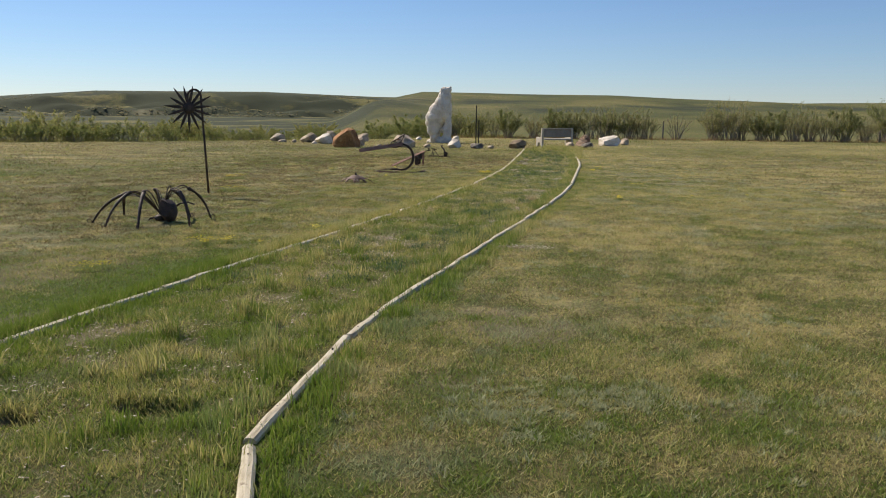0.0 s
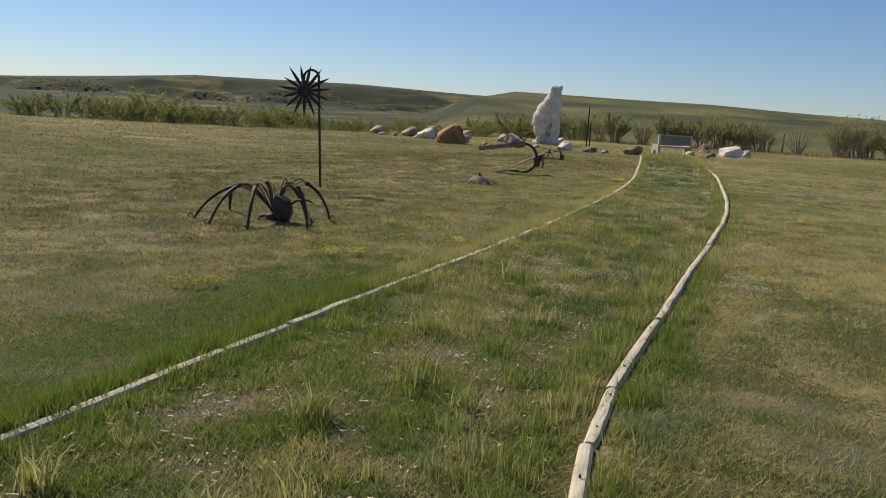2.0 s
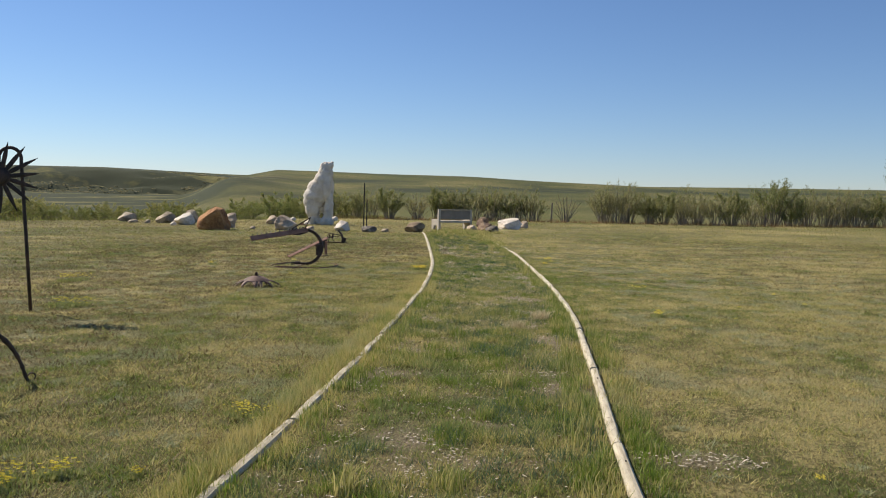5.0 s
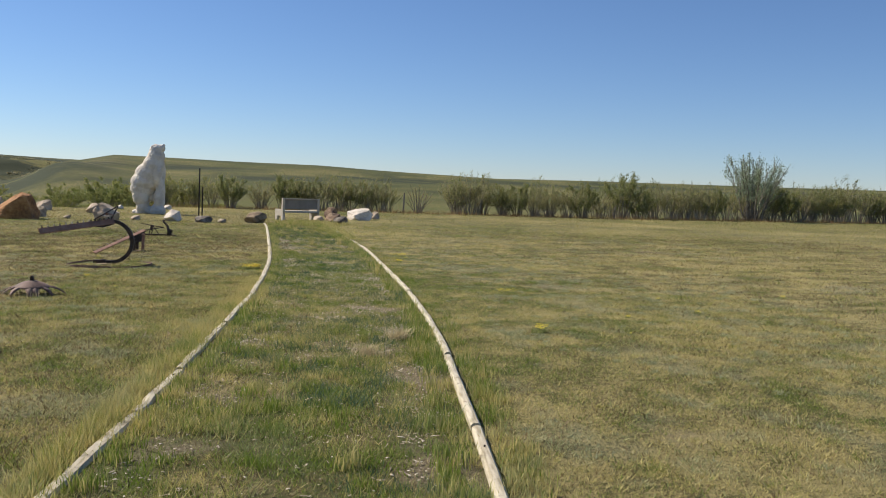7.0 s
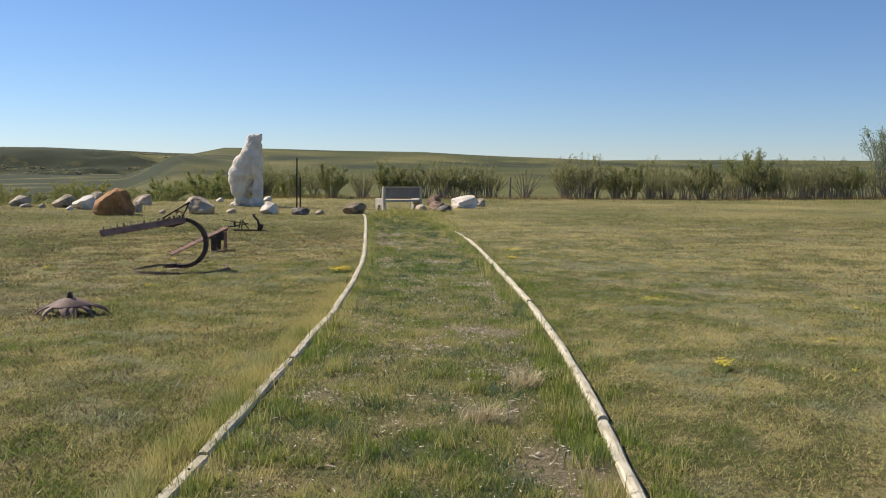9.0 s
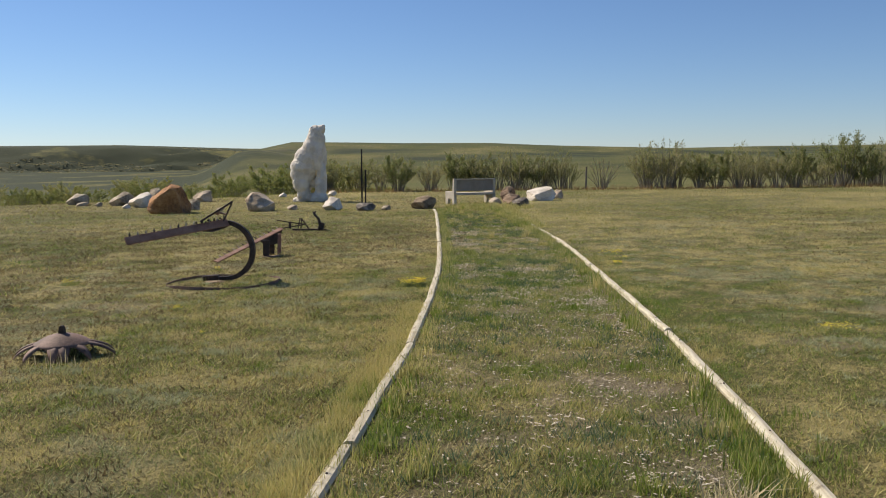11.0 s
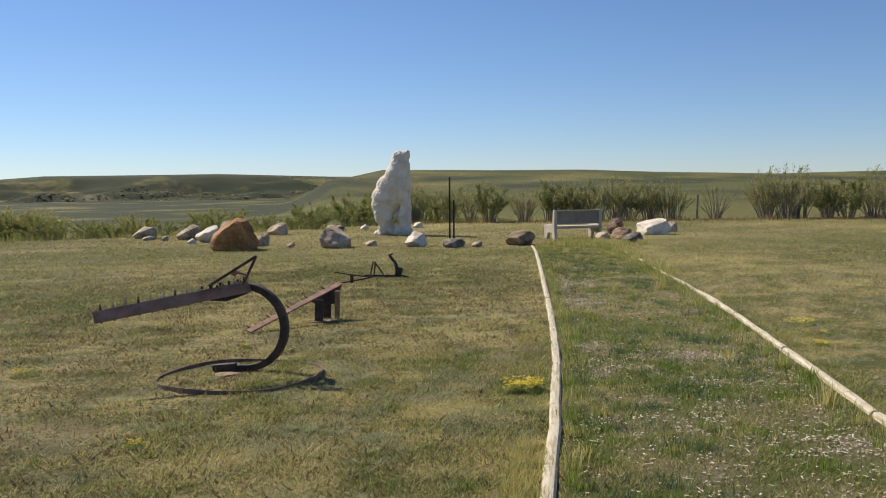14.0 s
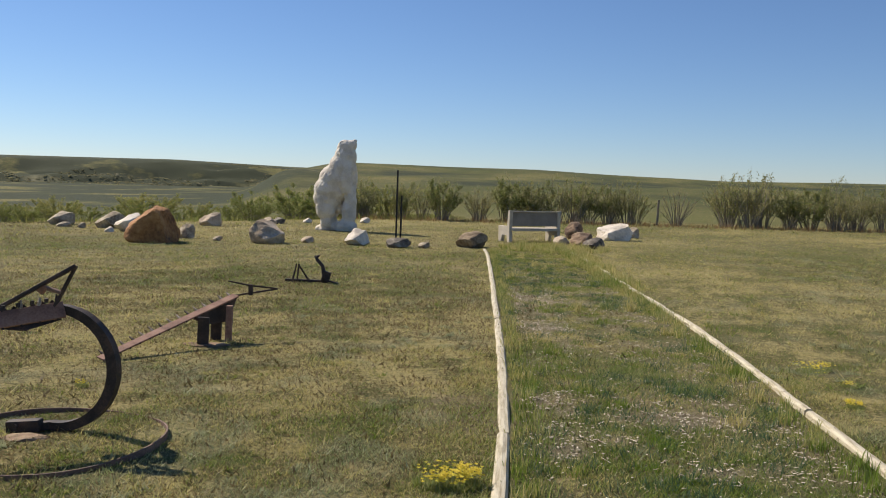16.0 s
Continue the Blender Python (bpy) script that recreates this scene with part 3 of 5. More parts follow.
def straw():
    """Dead pale stalks lying loose in the lawn."""
    x, y = scatter(42000, -9, 3, 1, 30)
    ok = ~on_timber(x, y) & (rng.random(42000) < 0.25 + value_noise(x, y, 0.6, 66))
    x, y = x[ok], y[ok]
    m = len(x)
    return blades("dead_straw", x, y, rng.uniform(0.006, 0.018, m), rng.uniform(0.003, 0.005, m), np.full(m, 0.0), np.zeros(m), straw_mat, "pale dead straw lying in the lawn", False, 3.5)


straw()


def path_straw():
    """Dead pale stalks lying in the turf of the path."""
    x, y = scatter(60000, -4.7, -1.6, 3.5, 30)
    ok = inside_path(x, y) & (rng.random(60000) < 0.1 + 0.9 * step(0.4, 0.6, value_noise(x, y, 0.5, 68, 3)))
    x, y = x[ok], y[ok]
    m = len(x)
    return blades("path_straw", x, y, rng.uniform(0.012, 0.03, m), rng.uniform(0.004, 0.007, m), rng.uniform(0, 0.6, m), np.zeros(m), straw_mat, "pale dead straw lying in the turf of the path", False, 2.6)


path_straw()


def tufted(name, tufts, x0, x1, y0, y1, keep_if, per, tall, wide, spread, tone_shift, label, lean=0.55, short=0.0, over=0.12, bent=True, mat=grass_mat):
    """Grass that stands in tufts."""
    cx, cy = scatter(tufts, x0, x1, y0, y1)
    ok = keep_if(cx, cy)
    cx, cy = cx[ok], cy[ok]
    size = rng.uniform(0.55, 1.35, len(cx))
    x = np.repeat(cx, per) + rng.normal(0, spread, len(cx) * per)
    y = np.repeat(cy, per) + rng.normal(0, spread, len(cx) * per)
    size = np.repeat(size, per)
    tt = np.repeat(tone_at(cx, cy) + rng.normal(tone_shift, 0.2, len(cx)), per) + rng.normal(-0.08, 0.3, len(x))
    ok = ~on_timber(x, y) | (rng.random(len(x)) < over)
    x, y, size, tt = x[ok], y[ok], size[ok], tt[ok]
    tall = tall * (1 - short * step(15, 21, y))
    return blades(name, x, y, tall * size * rng.uniform(0.4, 1.2, len(x)), wide * rng.uniform(0.7, 1.3, len(x)), tt, 0.55 * sage_at(x, y), mat, label, bent, lean)


def path_tuft(x, y):
    return inside_path(x, y, 0.02) & (rng.random(len(x)) < 1.05 - 0.95 * bare_at(x, y)) & (value_noise(x, y, 0.5, 71, 3) > 0.26 - 0.04 * step(16, 22, y)) & (value_noise(x, y, 0.24, 72, 2) > 0.39)


tufted("path_grass", 9500, -5.6, -1.2, 1, 42, path_tuft, 52, 0.065, 0.0065, 0.05, 0.05, "tufted green and straw grass growing over the path", 1.0, 0.45, 0.12, False)
tufted("tall_path_grass", 1000, -5.6, -1.2, 1, 42, path_tuft, 60, 0.10, 0.0065, 0.05, 0.2, "taller tufts of green grass on the path", 0.6, 0.45)


def blue_spot(x, y):
    return path_tuft(x, y) & (value_noise(x, y, 1.4, 84, 2) > 0.45)


tufted("blue_grass_tufts", 4800, -5.6, -1.5, 8, 38, blue_spot, 30, 0.075, 0.007, 0.055, 0.1, "blue-green grass tufts on the path", 1.1, 0.2, 0.1, False, blue_grass_mat)
tufted("straw_tufts", 90, -5.4, -1.2, 4, 40, path_tuft, 50, 0.17, 0.008, 0.04, -0.6, "straw-pale dead grass tufts on the path", 0.9)


def cushion_spot(x, y):
    return ~inside_path(x, y, -0.15) & (value_noise(x, y, 3.0, 78, 2) > 0.5)


SAGE_PATCHES = [(-5.63, 22.05, 0.12, 0.08, 16), (-5.12, 22.0, 0.12, 0.08, 16), (-6.67, 21.96, 0.1, 0.06, 9), (-0.91, 17.06, 0.22, 0.15, 24), (-0.4, 20.15, 0.2, 0.12, 16), (-0.83, 4.86, 0.25, 0.15, 40), (-0.4, 5.3, 0.3, 0.16, 46),
                (0.05, 5.5, 0.3, 0.12, 30), (0.73, 7.5, 0.2, 0.12, 14), (-5.85, 19.6, 0.1, 0.07, 10), (-5.45, 19.6, 0.1, 0.07, 10), (-5.75, 18.4, 0.14, 0.08, 14), (-6.3, 19.0, 0.14, 0.08, 14), (-5.3, 18.3, 0.1, 0.08, 10)]


def sage_cushions():
    """Low grey-green cushions of prairie sage in the lawn."""
    cx, cy = scatter(1700, -9, 4, 3, 30)
    ok = cushion_spot(cx, cy)
    cx, cy = cx[ok], cy[ok]
    r = rng.uniform(0.03, 0.12, len(cx))
    per = 60
    for px, py, wide, deep, many in SAGE_PATCHES:
        cx, cy = np.concatenate([cx, rng.normal(px, wide, many)]), np.concatenate([cy, rng.normal(py, deep, many)])
        r = np.concatenate([r, rng.uniform(0.03, 0.085, many)])
    a, d = rng.uniform(0, 2 * math.pi, len(cx) * per), np.sqrt(rng.uniform(0, 1, len(cx) * per))
    x, y = np.repeat(cx, per) + np.repeat(r, per) * d * np.cos(a), np.repeat(cy, per) + np.repeat(r, per) * d * np.sin(a)
    m = len(x)
    return blades("sage_cushions", x, y, 0.034 * (1.15 - d) * rng.uniform(0.6, 1.3, m) + 0.008, rng.uniform(0.008, 0.014, m), rng.uniform(0.2, 0.7, m), rng.uniform(0.7, 1.0, m), grass_mat, "low grey-green sage cushions in the lawn", False, 1.8)


sage_cushions()


def turf_tufts(name, count, x0, x1, y0, y1, per, size, wide, label):
    """Low tufts of the lawn, each with a colour of its own, its blades spreading from the middle."""
    cx, cy = scatter(count, x0, x1, y0, y1)
    ok = ~inside_path(cx, cy, -0.08) & (rng.random(count) < 0.25 + 1.5 * step(0.3, 0.65, value_noise(cx, cy, 0.8, 77, 3))) & (rng.random(count) < 1 - 0.8 * bare_at(cx, cy))
    cx, cy = cx[ok], cy[ok]
    n = len(cx)
    r = size * rng.uniform(0.5, 1.4, n)
    dead = rng.random(n) < 0.34
    t0 = tone_at(cx, cy) + rng.normal(0.05, 0.28, n) - 0.55 * dead
    s0 = np.clip(0.8 * sage_at(cx, cy) + 0.5 * (rng.random(n) < 0.07), 0, 1)
    a, d = rng.uniform(0, 2 * math.pi, n * per), np.sqrt(rng.uniform(0, 1, n * per))
    rr = np.repeat(r, per)
    x, y = np.repeat(cx, per) + rr * d * np.cos(a), np.repeat(cy, per) + rr * d * np.sin(a)
    ok = ~on_timber(x, y)
    x, y, a, d, rr = x[ok], y[ok], a[ok], d[ok], rr[ok]
    m = len(x)
    tall = rr * (0.72 - 0.35 * d) * rng.uniform(0.5, 1.3, m) * (0.4 + 1.3 * value_noise(x, y, 0.35, 62, 2))
    return blades(name, x, y, tall, wide * rng.uniform(0.7, 1.3, m), np.repeat(t0, per)[ok] + rng.normal(0, 0.16, m), np.repeat(s0, per)[ok], grass_mat, label, False, 2.0, a + rng.normal(0, 0.8, m))


turf_tufts("lawn_tufts", 17500, -8.5, 2.5, 2.6, 27, 20, 0.042, 0.0072, "small olive and straw grass tufts in the lawn")
turf_tufts("middle_lawn_tufts", 9000, -15, 9, 9, 42, 12, 0.075, 0.011, "olive and straw grass tufts in the lawn")


def straw_clumps():
    """Two pale dead bunches of grass fallen over on the path."""
    for cx, cy in ((-2.14, 16.66), (-2.47, 15.78)):
        m = 170
        x, y = cx + rng.normal(0, 0.06, m), cy + rng.normal(0, 0.05, m)
        blades("dead_grass_bunch", x, y, rng.uniform(0.05, 0.16, m), rng.uniform(0.005, 0.009, m), rng.uniform(0, 0.4, m), np.zeros(m), straw_mat, "pale dead bunch of grass fallen over on the path", True, 1.9)


straw_clumps()


def hollow_tufts():
    """Dense low grass overhanging the far rims of the hollows in the path."""
    for hx, hy, wide, deep in HOLLOWS:
        m = 380
        x, y = hx + wide * rng.uniform(-1.25, 0.9, m), hy + deep * 1.15 + rng.normal(0, 0.035, m) - 0.06 * (rng.random(m) < 0.3)
        blades("rim_grass", x, y, rng.uniform(0.04, 0.10, m), rng.uniform(0.005, 0.008, m), rng.uniform(0.1, 0.7, m), np.zeros(m), grass_mat, "green grass overhanging a hollow in the path", True, 0.9)


hollow_tufts()


def beside_left(x, y):
    return (np.abs(x - left_of(y) + 0.12) < 0.09) & (rng.random(len(x)) < 0.45 + 0.6 * value_noise(x, y, 1.2, 73))


def within_left(x, y):
    return (np.abs(x - left_of(y) - 0.12) < 0.085) & (rng.random(len(x)) < (0.4 + 0.6 * value_noise(x, y, 1.2, 74)) * (1 - 0.45 * step(15, 20, y)))


def beside_right(x, y):
    return (np.abs(x - right_of(y) - 0.15) < 0.11) & (rng.random(len(x)) < (0.25 + 0.7 * value_noise(x, y, 1.2, 75)) * (1 - 0.85 * step(13.5, 18, y)))


def within_right(x, y):
    return (np.abs(x - right_of(y) + 0.17) < 0.11) & (rng.random(len(x)) < (0.3 + 0.7 * value_noise(x, y, 1.6, 76)) * (1 - 0.65 * step(16, 20, y) * step(31, 27, y)))


tufted("left_edge_grass", 33000, -6, -3.6, 1, 22, beside_left, 26, 0.10, 0.006, 0.035, -0.1, "tall straw and green grass along the timber edging", 0.8, 0.45, 0.75, False)
tufted("left_inner_grass", 17000, -6, -3.4, 1, 41, within_left, 26, 0.085, 0.006, 0.04, -0.06, "green grass along the timber edging")
tufted("right_edge_grass", 16000, -3.6, -0.4, 2, 30, beside_right, 26, 0.085, 0.006, 0.045, 0.2, "bright green grass along the timber edging", 0.7, 0.3, 0.35)
tufted("right_inner_grass", 15000, -3.8, -1.2, 3, 41, within_right, 28, 0.105, 0.006, 0.04, -0.02, "tall olive grass leaning over the timber edging")


def right_far(x, y):
    return np.abs(x - right_of(y)) < 0.3


tufted("far_edge_grass", 1500, -4.5, -1.6, 33, 43, right_far, 30, 0.10, 0.009, 0.06, 0.0, "tall grass over the end of the edging")


def bench_grass(x, y):
    return (np.hypot((x + 4.0) / 1.4, (y - 42.2) / 1.7) < 1)


tufted("bench_grass", 360, -6.2, -2.6, 40, 44.5, bench_grass, 30, 0.14, 0.012, 0.07, 0.05, "long grass before the bench")


def rim(x, y):
    return np.abs(y - plateau_edge(x) - 1.2) < 1.6


cx, cy = scatter(60000, -14, 62, 55, 86)
ok = rim(cx, cy)
cx, cy = cx[ok], cy[ok]
blades("rusty_grass_fringe", cx, cy, rng.uniform(0.08, 0.34, len(cx)), rng.uniform(0.015, 0.035, len(cx)), rng.uniform(0, 1, len(cx)), np.zeros(len(cx)), brown_grass_mat, "rusty brown dead grass at the lawn's far edge", False, 0.7)


cx, cy = scatter(150000, -75, -10.5, 20, 84)
past = cy - plateau_edge(cx)
ok = (past > 0.6) & (past < 22) & (rng.random(150000) < 0.35 + 0.65 * step(20, 6, past))
cx, cy = cx[ok], cy[ok]
tan = step(-26, -34, cx) * step(7, 3, cy - plateau_edge(cx))
blades("meadow_grass", cx, cy, rng.uniform(0.08, 0.30, len(cx)) * (0.6 + 0.8 * value_noise(cx, cy, 4, 79)), rng.uniform(0.015, 0.035, len(cx)), 0.35 + 0.5 * value_noise(cx, cy, 5, 80) - 0.5 * tan + rng.normal(0, 0.15, len(cx)), np.zeros(len(cx)), yellow_leaf_mat, "olive meadow grass below the lawn's rim", False, 0.45)


def chips():
    """Wood chips, bark and small stones strewn over the bare places of the path."""
    x, y = scatter(135000, -5.4, -1.05, 3, 36)
    spill = np.hypot((x + 1.46) / 0.42, (y - 10.85) / 0.17) < 0.6 + 0.7 * value_noise(x, y, 0.15, 61, 2)
    ok = (inside_path(x, y, 0.05) | spill) & (rng.random(135000) < 0.22 * bare_at(x, y) + 0.5 * spill + 0.9 * litter_at(x, y) * step(0.42, 0.6, value_noise(x, y, 0.18, 59, 3)) + 0.035 + 0.07 * step(15, 20, y) * step(0.4, 0.6, value_noise(x, y, 0.6, 63, 3)))
    x, y = x[ok], y[ok]
    n = len(x)
    z = height(x, y) + 0.006 + 0.012 * rng.random(n)
    a = rng.uniform(0, math.pi, n)
    ln, wd, th = rng.uniform(0.0035, 0.015, n) * (1 + 1.2 * (rng.random(n) < 0.10)), rng.uniform(0.002, 0.0055, n), rng.uniform(0.001, 0.003, n)
    tilt = rng.uniform(-0.3, 0.3, n)
    u = np.stack([np.cos(a) * ln, np.sin(a) * ln, tilt * ln], -1)
    w = np.stack([-np.sin(a) * wd, np.cos(a) * wd, np.zeros(n)], -1)
    h = np.stack([np.zeros(n), np.zeros(n), th], -1)
    c = np.stack([x, y, z], -1)
    v = np.stack([c - u - w, c + u - w, c + u + w, c - u + w, c - u * 0.8 - w + h, c + u * 0.7 - w + h, c + u * 0.8 + w + h, c - u * 0.7 + w + h], 1)
    k = np.arange(n)[:, None] * 8
    f = np.concatenate([k + [4, 5, 6, 7], k + [0, 1, 5, 4], k + [1, 2, 6, 5], k + [2, 3, 7, 6], k + [3, 0, 4, 7]])
    me = bpy.data.meshes.new("wood_chips")
    fill_mesh(me, v.reshape(-1, 3), f)
    me.materials.append(soil_mat)
    tagged(new("wood_chips", me), "pale weathered wood chips and bits of stone on the path", "wood chips", kind="stuff")


chips()


# ---- timber edging ----
def timber(bm, p, q, width, high, seed):
    """One weathered landscape timber from p to q, with a worn, slightly uneven back."""
    r = random.Random(seed)
    p, q = Vector(p), Vector(q)
    d = (q - p).normalized()
    s = Vector((d.y, -d.x, 0))
    rings = []
    for k in range(7):
        f = k / 6
        c = p.lerp(q, f)
        w = width / 2 * (1 + r.uniform(-0.05, 0.04)) * (0.94 if k in (0, 6) else 1)
        t = high + r.uniform(-0.007, 0.007) - (0.004 if k in (0, 6) else 0)
        off = r.uniform(-0.003, 0.003)
        prof = [(-w, -0.06), (-w, t - 0.016), (-w + 0.014, t - 0.002), (0.0, t + r.uniform(-0.001, 0.004)), (w - 0.014, t - 0.002), (w, t - 0.016), (w, -0.06)]
        rings.append([bm.verts.new(c + s * (a + off) + Vector((0, 0, b))) for a, b in prof])
    for a, b in zip(rings, rings[1:]):
        for j in range(6):
            bm.faces.new((a[j], b[j], b[j + 1], a[j + 1]))
    bm.faces.new(rings[0])
    bm.faces.new(rings[-1][::-1])
    return bm


def edging(name, cuts, line, label, seed, width, high, gaps={}):
    owner = thing(name, Matrix.Identity(4), label, "edging", "timber edgings of the path", "structure")
    r = random.Random(seed)
    for k, (y0, y1) in enumerate(zip(cuts, cuts[1:])):
        p, q = Vector((float(line(y0)), y0, 0)), Vector((float(line(y1)), y1, 0))
        d = (q - p).normalized()
        ob = part("timber", timber(bmesh.new(), (0, 0, 0), (0, (q - p).length - 0.026 - gaps.get(y1, 0.0), 0), width, high + r.uniform(-0.004, 0.008), seed + k), timber_mat, owner, smooth=False)
        side = r.uniform(-0.008, 0.008)
        ob.matrix_local = Matrix.Translation(p + Vector((d.y, -d.x, 0)) * side) @ pose(0, 0, 0, 0, 0, math.degrees(math.atan2(-d.x, d.y)))
        for f in (0.22, 0.8):
            if r.random() < 0.75:
                spot = p.lerp(q, f)
                nail = part("spike_head", tube(bmesh.new(), [(0, 0, 0.0), (0, 0, high + 0.004)], 0.006, 6), iron_mat, ob)
                nail.matrix_local = Matrix.Translation((side * 0.5, (q - p).length * f, 0.002))
    return owner


edging("left_edging", [0.1, 2.5, 4.95, 7.4, 9.3, 11.4, 13.75, 15.1, 17.45, 20.02, 22.4, 24.4, 26.8, 29.2, 31.6, 34.0, 36.4, 38.8, 41.0], left_of, "grey-white weathered timbers laid end to end along the grassy path", 100, 0.082, 0.022)
edging("right_edging", [1.3, 3.2, 4.2, 6.2, 7.1, 8.95, 11.1, 13.45, 15.8, 18.2, 20.6, 23.0, 25.4, 27.8, 30.2, 32.6, 35.0, 37.4, 39.8, 41.4], right_of, "pale cracked weathered timbers laid end to end along the path", 200, 0.070, 0.038, {4.2: 0.07, 8.95: 0.02, 15.8: 0.03})


# ---- rocks ----
def rock_mesh(seed, w, d, h, cuts=14, sharp=0.56, rough=0.075, flats=()):
    """A boulder: a ball cut by planes, roughened, with its foot in the ground."""
    r = random.Random(seed)
    bm = bmesh.new()
    bmesh.ops.create_icosphere(bm, subdivisions=4, radius=1)
    planes = []
    for _ in range(cuts):
        v = Vector((r.gauss(0, 1), r.gauss(0, 1), r.gauss(0.3, 0.7))).normalized()
        planes.append((v, r.uniform(sharp, sharp + 0.22)))
    if flats:
        planes += [(Vector(v).normalized(), lim) for v, lim in flats]
    else:
        planes += [(Vector((-0.62, -0.42, 0.66)).normalized(), r.uniform(0.46, 0.56)), (Vector((0.74, -0.62, 0.22)).normalized(), r.uniform(0.5, 0.62)), (Vector((-0.05, -0.48, 0.88)).normalized(), r.uniform(0.5, 0.62))]
    off = Vector((r.uniform(0, 50), r.uniform(0, 50), r.uniform(0, 50)))
    for v in bm.verts:
        p = v.co.copy()
        for nrm, lim in planes:
            over = p.dot(nrm) - lim
            if over > 0:
                p -= nrm * over * 0.97
        p += v.normal * (noise.noise(p * 1.7 + off) * rough * 1.8 + noise.noise(p * 4 + off) * rough * 0.8 + noise.noise(p * 11 + off) * rough * 0.45)
        v.co = p
    lo, hi = [min(v.co[k] for v in bm.verts) for k in range(3)], [max(v.co[k] for v in bm.verts) for k in range(3)]
    for v in bm.verts:
        v.co = Vector(((v.co.x - (lo[0] + hi[0]) / 2) / (hi[0] - lo[0]) * w, (v.co.y - (lo[1] + hi[1]) / 2) / (hi[1] - lo[1]) * d, (v.co.z - lo[2]) / (hi[2] - lo[2]) * h * 1.22 - h * 0.22))
    return bm


def boulder(name, x, y, w, h, kind, seed, label, turn=0, depth=0.95, cuts=9, sharp=0.66, flats=()):
    ob = mesh_object(name, rock_mesh(seed, w, w * depth, h, cuts, sharp, 0.06, flats), ROCK[kind], True)
    ob.data.set_sharp_from_angle(angle=radians(32))
    ob.matrix_world = pose(x, y, 0, 0, 0, turn)
    return tagged(ob, label, "rock", "boulders in an arc on the lawn")


boulder("boulder", -20.1, 45.5, 0.85, 0.44, "grey", 1, "pale grey boulder lying in the short grass", 10 * 0.3)
boulder("stone", -19.3, 44.3, 0.45, 0.15, "grey", 2, "flat grey stone half sunk in the grass")
boulder("stone", -18.45, 43.9, 0.26, 0.17, "grey", 3, "small grey stone beside a boulder")
boulder("boulder", -17.9, 44.6, 0.9, 0.52, "grey", 4, "grey boulder with a dark shaded side", 30 * 0.3)
boulder("boulder", -17.4, 46.6, 0.65, 0.60, "grey", 5, "grey boulder behind another in the arc", 60 * 0.3)
boulder("boulder", -16.48, 43.2, 0.95, 0.55, "white", 6, "pinkish white rounded boulder in the grass", 15 * 0.3)
boulder("stone", -16.68, 42.35, 0.30, 0.17, "white", 7, "small white stone by a white boulder")
boulder("stone", -13.85, 41.2, 0.5, 0.38, "grey", 9, "pointed grey stone behind the rust-orange boulder", 20)
boulder("boulder", -16.0, 47.9, 0.8, 0.46, "pink", 10, "pale topped boulder standing apart at the lawn's rim", 40 * 0.3)
boulder("stone", -12.7, 40.6, 0.25, 0.13, "grey", 11, "small grey stone in the grass")
boulder("boulder", -11.27, 40.45, 1.06, 0.61, "pink", 12, "round pinkish-white boulder in the grass", 80, 0.9, 5, 0.82)
boulder("boulder", -13.45, 46.5, 0.62, 0.42, "pink", 13, "pinkish boulder behind the round one")
boulder("stone", -14.6, 51.0, 0.55, 0.24, "dark", 14, "dark low stone at the lawn's rim")
boulder("stone", -13.9, 52.5, 0.38, 0.2, "white", 15, "small white stone at the lawn's rim")
boulder("stone", -10.45, 41.1, 0.34, 0.17, "pink", 16, "small pinkish stone in the grass")
boulder("boulder", -9.1, 41.1, 0.66, 0.43, "white", 17, "white boulder with grey patches", 35 * 0.3)
boulder("boulder", -7.9, 40.5, 0.64, 0.25, "dark", 18, "low dark grey boulder in the grass", 5)
boulder("stone", -7.28, 40.7, 0.30, 0.16, "grey", 19, "small grey-brown stone in the grass")
boulder("boulder", -6.15, 41.55, 0.84, 0.44, "olive", 61, "brown and dark boulder at the end of the timber edging", 8, 0.9, 12, 0.5)
boulder("stone", -11.9, 54.0, 0.42, 0.24, "white", 21, "white stone behind the bear statue")
boulder("boulder", -3.45, 47.6, 0.62, 0.56, "brown", 22, "reddish brown boulder behind the bench end", 50 * 0.3)
boulder("boulder", -3.85, 43.4, 0.45, 0.29, "pink", 23, "tan stone at the foot of the bench")
boulder("boulder", -3.26, 43.7, 0.70, 0.40, "brown", 24, "tan-brown and dark boulder beside the bench", 70 * 0.3)
boulder("boulder", -2.98, 42.7, 0.60, 0.32, "dark", 25, "dark grey boulder beside the bench", 15 * 0.3)
boulder("boulder", -2.15, 47.5, 1.2, 0.55, "white", 26, "large white angular boulder lit on top", 0, 0.8, 4, 0.75, (((-0.35, -0.42, 0.84), 0.46), ((0.45, -0.88, 0.14), 0.48), ((0.96, -0.1, 0.2), 0.66), ((-0.9, -0.4, 0.1), 0.7)))
boulder("stone", -1.45, 49.6, 0.5, 0.36, "pink", 27, "tan stone behind the white boulder")


